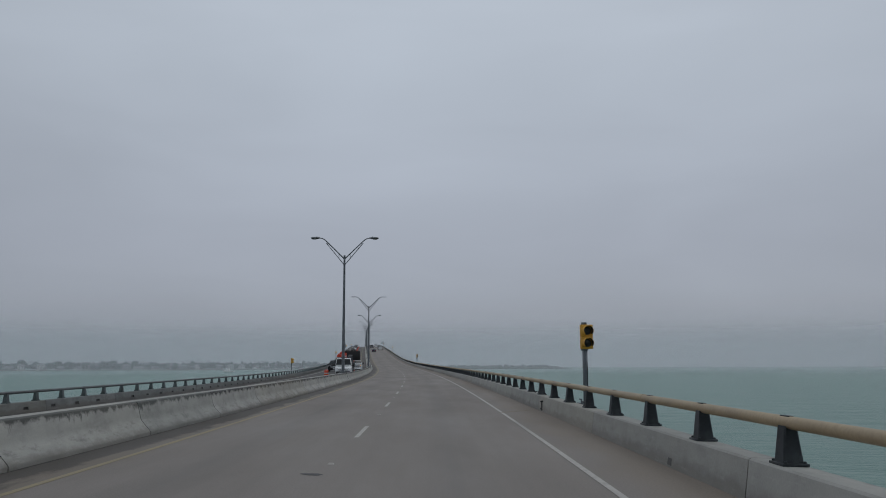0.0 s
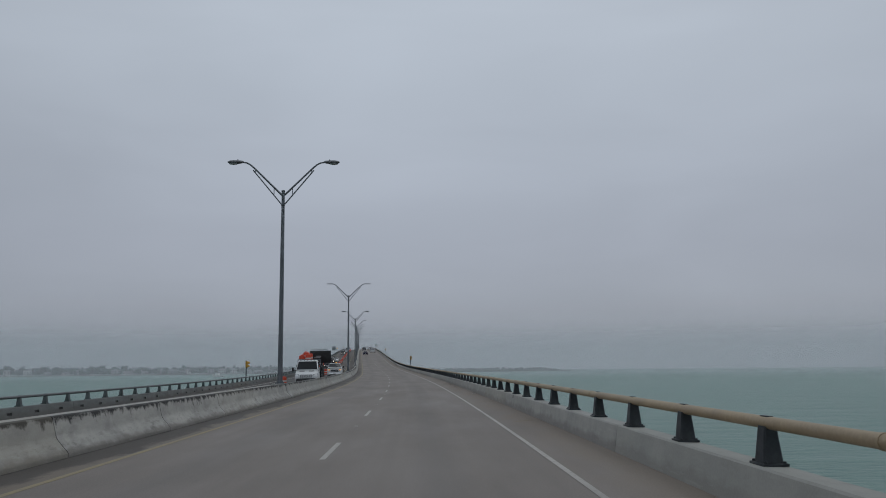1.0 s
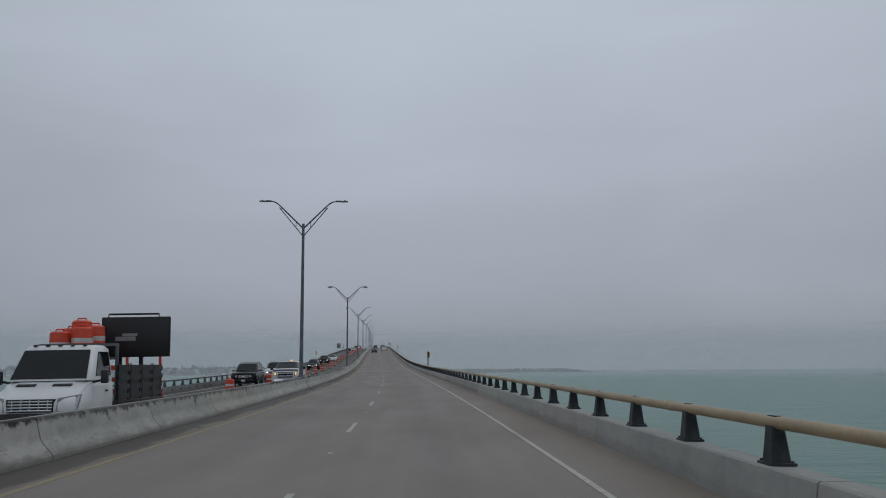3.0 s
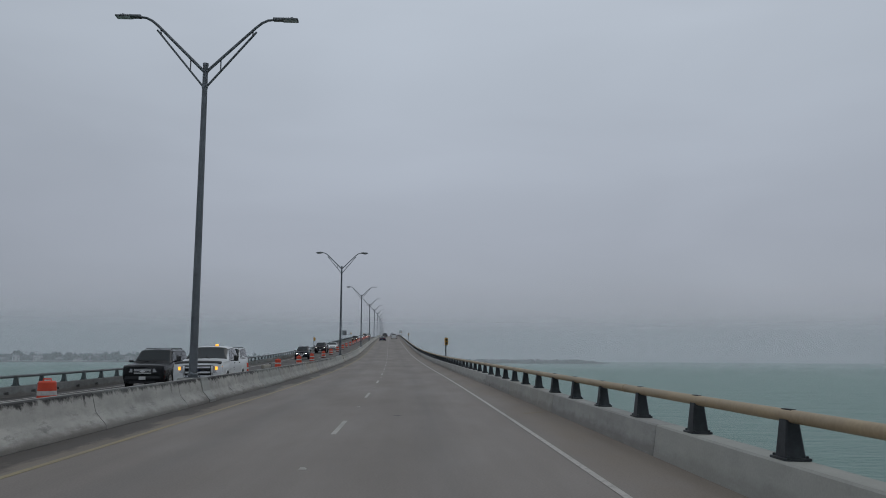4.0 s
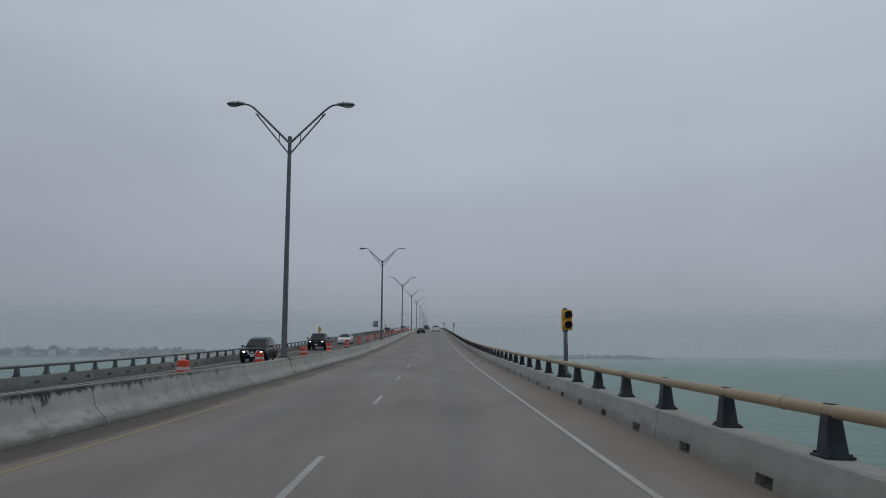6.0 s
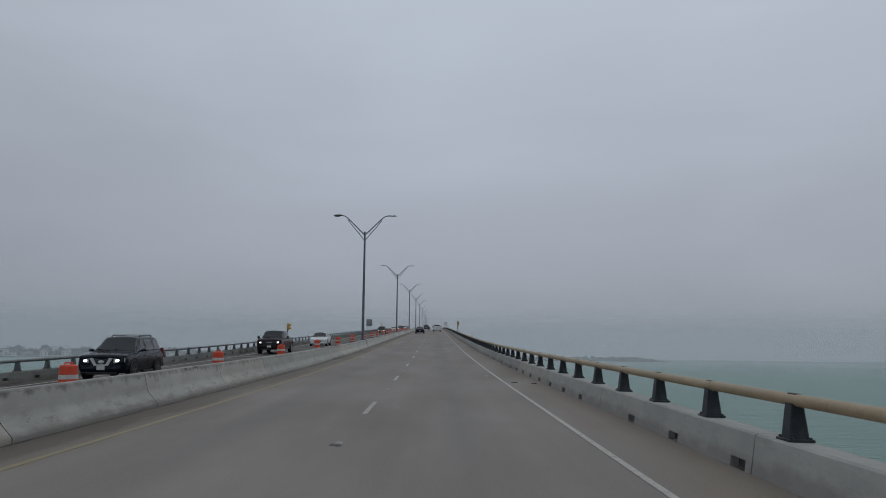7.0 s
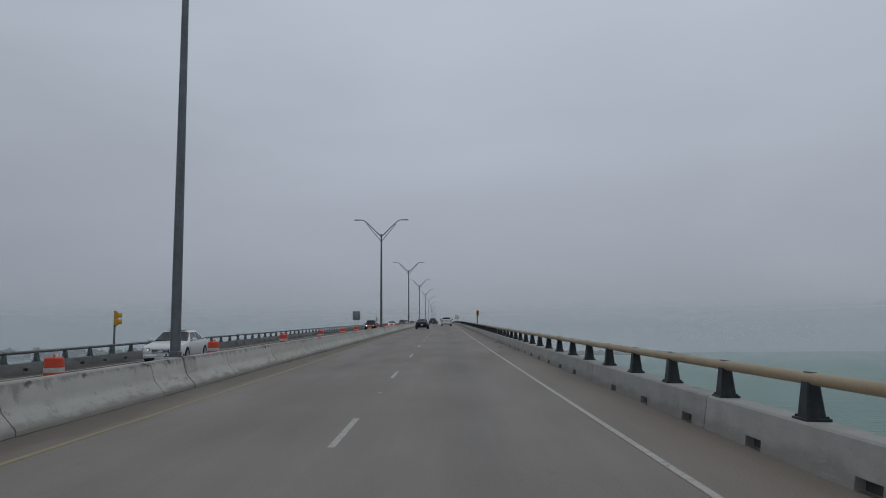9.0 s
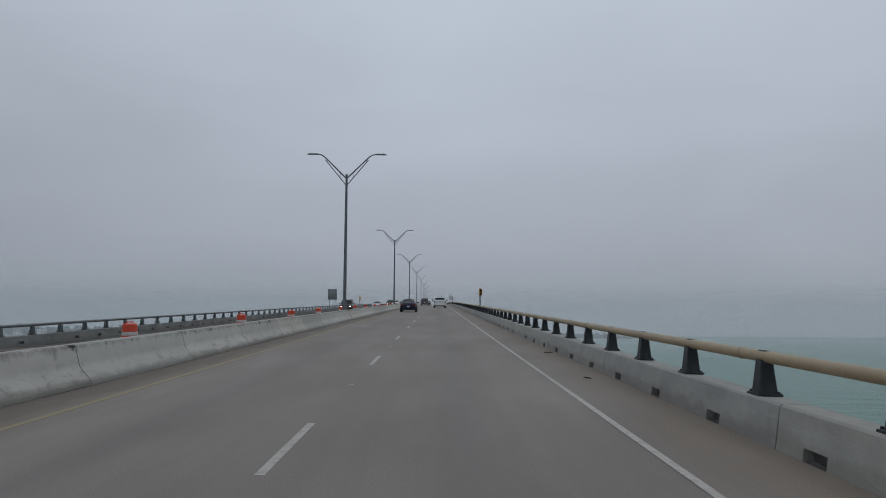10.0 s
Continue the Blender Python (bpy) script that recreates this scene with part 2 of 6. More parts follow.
    out = n.t.nodes.new("ShaderNodeVectorMath")
    out.operation = "SCALE"
    n.t.links.new(base, out.inputs[0])
    n.t.links.new(n.math("MULTIPLY", grain, n.span(tone.outputs["Random"], 0, 1, 0.91, 1.09)), out.inputs["Scale"])
    n.put(n.b.inputs["Base Color"], out.outputs[0])
    n.b.inputs["Roughness"].default_value = 0.85
    n.bump(grain, 0.3, 0.006)
    return n.m


def water_material():
    """Shallow turbid green-grey bay, choppy, with a few whitecaps."""
    n = Nodes("bay_water")
    c = n.t.nodes.new("ShaderNodeTexCoord")
    mp = n.t.nodes.new("ShaderNodeMapping")
    mp.inputs["Scale"].default_value, mp.inputs["Rotation"].default_value = (0.12, 0.3, 1), (0, 0, 0.5)
    n.t.links.new(c.outputs["Object"], mp.inputs[0])
    chop = n.noise(mp.outputs[0], 3.2, 6, 0.65, to0=0, to1=1)
    swell = n.noise(mp.outputs[0], 0.5, 4, 0.5)
    far = n.noise(c.outputs["Object"], 0.006, 3, 0.5)
    col = n.mix(swell, (0.104, 0.212, 0.180), (0.142, 0.262, 0.222))
    col = n.mix(n.math("MULTIPLY", far, 0.5), col, (0.138, 0.25, 0.216))
    foam = n.noise(mp.outputs[0], 1.7, 7, 0.72, 0.70, 0.73)
    col = n.mix(n.math("MULTIPLY", foam, 0.8), col, (0.6, 0.63, 0.62))
    n.put(n.b.inputs["Base Color"], col)
    n.b.inputs["Roughness"].default_value = 0.3
    n.b.inputs["Specular IOR Level"].default_value = 0.3
    n.b.inputs["IOR"].default_value = 1.333
    n.bump(n.math("ADD", chop, n.math("MULTIPLY", swell, 2.0)), 0.6, 0.45)
    return n.m


def paint_line(name, color, under):
    """Worn road paint that lets the concrete show through."""
    n = Nodes(name)
    worn = n.math("MAXIMUM", n.noise(n.uv((1, 0.6, 1)), 9, 6, 0.7, 0.48, 0.72), n.noise(n.uv((0.5, 0.12, 1), (3, 3, 0)), 1.5, 5, 0.6, 0.5, 0.7, 0.0, 0.75))
    n.put(n.b.inputs["Base Color"], n.mix(n.math("MULTIPLY", worn, 0.9), color, under))
    n.b.inputs["Roughness"].default_value = 0.6
    return n.m


M_road = road_material()
M_median = barrier_material("stained_barrier_concrete", (0.405, 0.394, 0.36), (0.325, 0.317, 0.292), 0.92, 0.34)
M_pedestal = barrier_material("patched_pale_concrete", (0.44, 0.43, 0.4), (0.36, 0.35, 0.33), 0.5)
M_parapet = barrier_material("parapet_concrete", (0.378, 0.37, 0.342), (0.325, 0.32, 0.298), 0.2, 1.0, 0.45, 0.3)
M_parapet_old = barrier_material("damp_parapet_concrete", (0.215, 0.22, 0.21), (0.165, 0.17, 0.165), 0.5)
M_slab = material("deck_concrete", (0.28, 0.27, 0.26), 0.85, grain=0.1, patch=0.5, patch_scale=0.4, bump=0.3)
M_water = water_material()
M_white_line = paint_line("worn_white_paint", (0.43, 0.405, 0.37), (0.2, 0.18, 0.16))
M_yellow_line = paint_line("faded_yellow_paint", (0.255, 0.207, 0.098), (0.168, 0.142, 0.115))
M_gap_dark = material("dark_gap_backing", (0.075, 0.07, 0.066), 0.8, grain=0.2, grain_scale=60)
M_tube_tan = material("weathered_tan_rail_paint", (0.385, 0.29, 0.172), 0.55, grain=0.10, grain_scale=25, patch=0.5, patch_scale=1.1, dark=(0.25, 0.195, 0.13), bump=0.1)
M_tube_grey = material("oxidised_rail_metal", (0.15, 0.16, 0.16), 0.5, 0.3, grain=0.12, grain_scale=20, patch=0.5, patch_scale=1.5)
M_post = material("dark_cast_post", (0.017, 0.021, 0.025), 0.55, 0.0, grain=0.18, grain_scale=30, patch=0.5, patch_scale=5.0, dark=(0.05, 0.056, 0.057), bump=0.2, spec=0.35)
M_post_old = material("grey_green_cast_post", (0.10, 0.12, 0.12), 0.6, 0.2, grain=0.18, grain_scale=30, patch=0.5, patch_scale=5.0, bump=0.2)
M_galv = material("galvanised_steel", (0.16, 0.175, 0.19), 0.5, 0.6, grain=0.1, grain_scale=12, patch=0.35, patch_scale=2.0)
M_lamp_head = material("grey_lamp_housing", (0.17, 0.18, 0.19), 0.45, 0.3, grain=0.06, patch=0.3)
M_lens = material("frosted_lamp_lens", (0.5, 0.52, 0.53), 0.25)
M_signal = material("signal_yellow_paint", (0.62, 0.33, 0.03), 0.5, grain=0.06, patch=0.3, patch_scale=6, dark=(0.42, 0.2, 0.03))
M_black = material("matt_black", (0.012, 0.012, 0.013), 0.55, grain=0.1)
M_unlit = material("dark_signal_lens", (0.006, 0.006, 0.006), 0.45)
M_orange = material("barrel_orange_plastic", (0.70, 0.075, 0.03), 0.5, grain=0.06, patch=0.4, patch_scale=5, dark=(0.48, 0.06, 0.03))
M_reflect = material("white_reflective_band", (0.62, 0.6, 0.57), 0.35, grain=0.08, patch=0.4, patch_scale=8)
M_rubber = material("black_rubber", (0.022, 0.022, 0.022), 0.85, grain=0.2)
M_rim = material("alloy_rim", (0.46, 0.465, 0.47), 0.35, 0.5)
M_rim_dark = material("dark_alloy_rim", (0.1, 0.1, 0.105), 0.4, 0.7)
M_glass = material("tinted_car_glass", (0.009, 0.012, 0.014), 0.05, spec=0.35)
M_windscreen = material("windscreen_glass", (0.016, 0.021, 0.024), 0.06, spec=0.35)
M_chrome = material("chrome", (0.78, 0.79, 0.80), 0.28, 0.9)
M_trim = material("black_trim_plastic", (0.02, 0.02, 0.021), 0.6)
M_plate = material("blank_white_plate", (0.6, 0.6, 0.6), 0.5)
M_headlight = glow("lit_headlight", (1.0, 0.95, 0.86), 6.0)
M_headlight_off = material("clear_headlight", (0.40, 0.41, 0.42), 0.2, 0.3, coat=0.3)
M_amber = glow("lit_amber_lamp", (1.0, 0.42, 0.04), 1.5)
M_amber_off = material("amber_lens", (0.45, 0.16, 0.03), 0.2, coat=0.4)
M_tail = material("red_tail_lamp", (0.14, 0.010, 0.010), 0.2, coat=0.6)
M_sign_back = material("bare_aluminium_sign", (0.30, 0.31, 0.32), 0.45, 0.6, grain=0.05, patch=0.3)
M_sign_white = material("white_sign_face", (0.62, 0.63, 0.63), 0.5)
PAINT = {}
for key, col in (("white", (0.70, 0.71, 0.71)), ("navy", (0.016, 0.022, 0.045)), ("black", (0.015, 0.016, 0.018)), ("maroon", (0.013, 0.005, 0.008)),
                 ("charcoal", (0.045, 0.048, 0.052)), ("slate", (0.003, 0.007, 0.013)), ("silver", (0.35, 0.36, 0.37)), ("brown", (0.045, 0.034, 0.03))):
    dim = max(col) < 0.1
    PAINT[key] = material(key + "_car_paint", col, 0.22 if dim else 0.3, patch=0.12, patch_scale=1.5, spec=0.22 if dim else 0.5, coat=0.0 if dim else 0.3)

# ---- shapes ----


def link(name, verts, faces, mat, parent=None, uvs=None, smooth=0.0):
    me = bpy.data.meshes.new(name)
    me.from_pydata([tuple(v) for v in verts], [], faces)
    if uvs is not None:
        layer = me.uv_layers.new(name="UVMap")
        flat = np.array([uvs[i] for f in faces for i in f], dtype=np.float32).ravel()
        layer.data.foreach_set("uv", flat)
    bm = bmesh.new()
    bm.from_mesh(me)
    bmesh.ops.recalc_face_normals(bm, faces=bm.faces)
    bm.to_mesh(me)
    bm.free()
    if smooth:
        me.polygons.foreach_set("use_smooth", [True] * len(me.polygons))
        me.set_sharp_from_angle(angle=radians(smooth))
    me.materials.append(mat)
    ob = new(name, me)
    if parent:
        ob.parent = parent
    return ob


def part(name, bm, mat, parent, label="", smooth=35.0):
    """A bmesh as one mesh object under a thing or a part."""
    bmesh.ops.recalc_face_normals(bm, faces=bm.faces)
    me = bpy.data.meshes.new(name)
    bm.to_mesh(me)
    bm.free()
    if smooth:
        me.polygons.foreach_set("use_smooth", [True] * len(me.polygons))
        me.set_sharp_from_angle(angle=radians(smooth))
    me.materials.append(mat)
    ob = new(name, me)
    ob.parent = parent
    if label:
        ob["label"] = label
    return ob


def thing(name, label, category, group=""):
    return tagged(new(name), label, category, group)


def box(bm, x, y, z, sx, sy, sz, bevel=0.0, taper=1.0, turn=None):
    """A box centred at x, y with its underside at z; taper narrows the top."""
    vs = []
    for h, k in ((0, 1), (sz, taper)):
        for a, b in ((-1, -1), (1, -1), (1, 1), (-1, 1)):
            p = Vector((a * sx / 2 * k, b * sy / 2 * k, h))
            if turn:
                p = turn @ p
            vs.append(bm.verts.new(p + Vector((x, y, z))))
    fs = [bm.faces.new([vs[i] for i in f]) for f in ((0, 3, 2, 1), (4, 5, 6, 7), (0, 1, 5, 4), (1, 2, 6, 5), (2, 3, 7, 6), (3, 0, 4, 7))]
    if bevel:
        es = list({e for f in fs for e in f.edges})
        bmesh.ops.bevel(bm, geom=es, offset=bevel, segments=2, affect="EDGES", profile=0.5)


def loft(bm, rings, close=True, cap=True):
    vr = [[bm.verts.new(p) for p in r] for r in rings]
    n = len(vr[0])
    for a, b in zip(vr, vr[1:]):
        for i in range(n if close else n - 1):
            j = (i + 1) % n
            bm.faces.new((a[i], a[j], b[j], b[i]))
    if cap:
        bm.faces.new(vr[0][::-1])
        bm.faces.new(vr[-1])


def tube(bm, points, radius, n=8):
    """A round bar along points; radius may be one number or one per point."""
    pts = [Vector(p) for p in points]
    rad = radius if isinstance(radius, (list, tuple)) else [radius] * len(pts)
    rings = []
    for i, p in enumerate(pts):
        d = (pts[min(i + 1, len(pts) - 1)] - pts[max(i - 1, 0)]).normalized()
        side = d.cross(Vector((0, 0, 1)))
        side = side.normalized() if side.length > 0.01 else Vector((1, 0, 0))
        up = side.cross(d)
        rings.append([p + (side * math.cos(a) + up * math.sin(a)) * rad[i] for a in (math.tau * k / n for k in range(n))])
    loft(bm, rings)


def lathe(bm, profile, n=20, at=(0, 0, 0), turn=None):
    rings = []
    for r, h in profile:
        ring = []
        for k in range(n):
            a = math.tau * k / n
            p = Vector((r * math.cos(a), r * math.sin(a), h))
            ring.append((turn @ p if turn else p) + Vector(at))
        rings.append(ring)
    loft(bm, rings)


# ---- the line of the causeway: heading and grade every 50 m ----
NODE = np.arange(-40, 961, 50.0)
HEADING = [0.0211, 0.0001, -0.0211, -0.049, -0.0708, -0.0757, -0.0769, -0.0764, -0.0747, -0.075, -0.0754, -0.0753, -0.0754, -0.0758, -0.0761, -0.0765, -0.0769, -0.0773, -0.0776, -0.078, -0.0784]
GRADE = [0.0014, 0.0023, 0.0022, 0.0069, 0.0116, 0.0219, 0.0345, 0.0362, 0.0354, 0.0342, 0.0328, 0.0305, 0.0274, 0.0235, 0.0194, 0.0153, 0.0112, 0.0072, 0.0032, -0.0008, -0.0049]
S_LINE = np.arange(-40, 961, 2.0)


def gather(rate):
    total = np.concatenate([[0], np.cumsum((rate[1:] + rate[:-1]))])
    return total - total[20]


S_TURN = np.interp(S_LINE, NODE, HEADING)
S_GRADE = np.interp(S_LINE, NODE, GRADE)
S_X, S_Y, S_Z = gather(np.sin(S_TURN)), gather(np.cos(S_TURN)), gather(S_GRADE)
MEDIAN, LEFT_EDGE, FALL = -4.97, -14.4, 0.011


def level(u):
    """Height of the deck across the causeway: the far carriageway lies a step lower, the near one lifts towards its kerb."""
    return float(np.interp(u, (-14.4, -5.58, -5.56, 2.0, 3.59, 4.6), (-0.43, -0.33, 0.0, 0.0, 0.05, 0.135)))


def at(s, u, h=0.0):
    """The place s metres along, u metres to the right of the lane dashes, h above the right carriageway."""
    a = np.interp(s, S_LINE, S_TURN)
    return Vector((np.interp(s, S_LINE, S_X) + u * math.cos(a), np.interp(s, S_LINE, S_Y) - u * math.sin(a), np.interp(s, S_LINE, S_Z) + h))


def stand(s, u, h=0.0, turn=0.0, upright=False):
    """The pose of a thing on the deck, its y along the road; turn in degrees."""
    a, g = np.interp(s, S_LINE, S_TURN), np.interp(s, S_LINE, S_GRADE)
    m = Matrix.Translation(at(s, u, h + level(u))) @ Matrix.Rotation(-a, 4, "Z")
    if not upright:
        m = m @ Matrix.Rotation(math.atan(g), 4, "X")
        if u < -5.5:
            m = m @ Matrix.Rotation(-math.atan(FALL), 4, "Y")
    return m @ Matrix.Rotation(radians(turn), 4, "Z")


def sweep(name, section, s0, s1, mat, parent=None, step=4.0, closed=True, smooth=0.0, girth=True):
    """A section of (u, h) points carried along the road from s0 to s1. UV: across (or round the section), along."""
    n = max(1, round((s1 - s0) / step))
    ss = [s0 + (s1 - s0) * i / n for i in range(n + 1)]
    k = len(section)
    reach = [0.0]
    for (a, b), (c, e) in zip(section, section[1:]):
        reach.append(reach[-1] + math.hypot(c - a, e - b))
    verts, uvs, faces = [], [], []
    for s in ss:
        for j, (u, h) in enumerate(section):
            verts.append(at(s, u, h))
            uvs.append((reach[j] if girth else u, s))
    for i in range(n):
        for j in range(k if closed else k - 1):
            a, b = i * k + j, i * k + (j + 1) % k
            faces.append((a, b, b + k, a + k))
    if closed:
        faces.append(tuple(range(k))[::-1])
        faces.append(tuple(range(n * k, n * k + k)))
    return link(name, verts, faces, mat, parent, uvs, smooth)


def joined(name, sections, mat, parent=None, smooth=0.0):
    """Several sweeps, each (section, s0, s1, step), as one mesh."""
    verts, uvs, faces = [], [], []
    foot = min(h for section, *_ in sections for _, h in section)
    for section, s0, s1, step in sections:
        n = max(1, round((s1 - s0) / step))
        k, o = len(section), len(verts)
        reach = [section[0][1] - foot]
        for (a, b), (c, e) in zip(section, section[1:]):
            reach.append(reach[-1] + math.hypot(c - a, e - b))
        for i in range(n + 1):
            s = s0 + (s1 - s0) * i / n
            for j, (u, h) in enumerate(section):
                verts.append(at(s, u, h))
                uvs.append((reach[j], s))
        for i in range(n):
            for j in range(k):
                a, b = o + i * k + j, o + i * k + (j + 1) % k
                faces.append((a, b, b + k, a + k))
        faces.append(tuple(range(o, o + k))[::-1])
        faces.append(tuple(range(o + n * k, o + n * k + k)))
    return link(name, verts, faces, mat, parent, uvs, smooth)


START, FINISH = -24.0, 940.0

# ---- water and far land ----
SEA = -6.3
sea = link("water", [(-5000, -3000, SEA), (5000, -3000, SEA), (5000, 5000, SEA), (-5000, 5000, SEA)], [(0, 1, 2, 3)], M_water)
tagged(sea, "choppy grey-green bay water with a few whitecaps", "water", kind="structure")

# ---- the deck and both carriageways ----
slab = sweep("bridge_deck", [(5.04, 0.05), (3.59, 0.0), (2.0, -0.03), (-5.4, -0.03), (-5.41, level(-5.6) - 0.03), (LEFT_EDGE - 0.4, level(LEFT_EDGE) - 0.03), (LEFT_EDGE - 0.4, -1.25), (-13.0, -1.5), (-12.0, -2.1), (2.0, -2.1), (3.0, -1.1), (5.04, -0.7)], START, FINISH, M_slab, step=10)
tagged(slab, "long concrete causeway deck over the bay", "bridge", kind="structure")
road_a = sweep("road", [(-4.4, -0.028), (-4.4, 0.0), (-3.4, 0.0), (0.0, 0.0), (2.0, 0.0), (3.59, 0.05), (4.62, 0.137), (4.62, 0.09), (3.59, 0.01), (2.0, -0.028)], START, FINISH, M_road, step=4, girth=False)
tagged(road_a, "worn grey-brown concrete carriageway with oily wheel paths", "road", kind="structure")
road_b = sweep("opposite_road", [(-5.6, level(-5.6) - 0.026), (-5.6, level(-5.6)), (-10.2, level(-10.2)), (LEFT_EDGE, level(LEFT_EDGE)), (LEFT_EDGE, level(LEFT_EDGE) - 0.026)], START, FINISH, M_road, step=4, girth=False)
tagged(road_b, "opposite concrete carriageway with its inner lane closed", "road", kind="structure")
for s in np.arange(0.3, 620, 25.4):
    PIER = sweep("bridge_pier", [(-15.0, -1.4), (4.0, -1.0), (4.0, -2.6), (2.6, -3.0), (2.6, -26), (-0.4, -26), (-0.4, -3.0), (-10.6, -3.0), (-10.6, -26), (-13.6, -26), (-13.6, -3.0), (-15.0, -2.6)], s, s + 1.3, M_slab, step=1.3)
    tagged(PIER, "square concrete pier standing in the bay", "bridge pier", "piers under the causeway", "structure")

# painted lines
for u, w, mat, nm, par, h in ((3.585, 0.088, M_white_line, "edge_line", road_a, 0.055), (-3.40, 0.105, M_yellow_line, "yellow_edge_line", road_a, 0.004),
                              (-7.0, 0.105, M_yellow_line, "yellow_edge_line", road_b, level(-7.0) + 0.004), (-13.4, 0.115, M_white_line, "edge_line", road_b, level(-13.4) + 0.004)):
    sweep(nm, [(u - w / 2, h - 0.004), (u - w / 2, h), (u + w / 2, h), (u + w / 2, h - 0.004)], START, FINISH, mat, par, step=5, girth=False)
for k in range(-1, 60):
    s = -3.447 + 12.192 * k
    sweep("lane_dash", [(-0.046, 0.001), (-0.046, 0.004), (0.046, 0.004), (0.046, 0.001)], s, s + 3.05, M_white_line, road_a, step=3.05, girth=False)
    sweep("lane_dash", [(-9.955, level(-9.9) + 0.001), (-9.955, level(-9.9) + 0.005), (-9.845, level(-9.9) + 0.005), (-9.845, level(-9.9) + 0.001)], s, s + 3.05, M_white_line, road_b, step=3.05, girth=False)
# raised markers halfway between the dashes and by the edge line
for k in range(0, 40):
    s = -3.447 + 12.192 * k + 7.6
    bm = bmesh.new()
    box(bm, 0, 0, 0, 0.10, 0.10, 0.018, taper=0.6)
    mk = part("road_stud", bm, M_white_line, road_a, "small white raised road stud")
    mk.matrix_basis = stand(s, 0.02, 0.002)
# ---- barriers ----
median = tagged(new("median_barrier"), "mould-streaked concrete median barrier in short cast segments", "barrier", kind="structure")
MED = [(-4.372, 0.0), (-4.37, 0.06), (-4.382, 0.09), (-4.54, 0.268), (-4.572, 0.312), (-4.594, 0.365), (-4.605, 0.41), (-4.663, 0.645), (-4.674, 0.670), (-4.70, 0.684)]


def crown(width):
    """The median's section with its crown as wide as given."""
    back = -4.70 - width
    return MED[:10] + [(back, 0.684), (back - 0.026, 0.670), (back - 0.037, 0.645), (back - 0.095, 0.41), (back - 0.115, 0.32), (-5.55, 0.02), (-5.55, -0.34)]


for k in range(-5, 68):
    s = 9.5 + 6.107 * k
    sweep("barrier_segment", crown(0.38 if s < 55 else 0.19), s + 0.018, s + 6.107 - 0.018, M_median, median, step=3.05, smooth=32)
joined("barrier_run", [(crown(0.19), 9.5 + 6.107 * k + 0.018, 9.5 + 6.107 * (k + 1) - 0.018, 6.1) for k in range(68, 152)], M_median, median)
sweep("barrier_core", [(-4.45, 0.0), (-4.66, 0.33), (-4.74, 0.65), (-4.90, 0.65), (-4.98, 0.33), (-5.5, -0.02), (-5.5, -0.34)], START, FINISH, M_gap_dark, median, step=6)



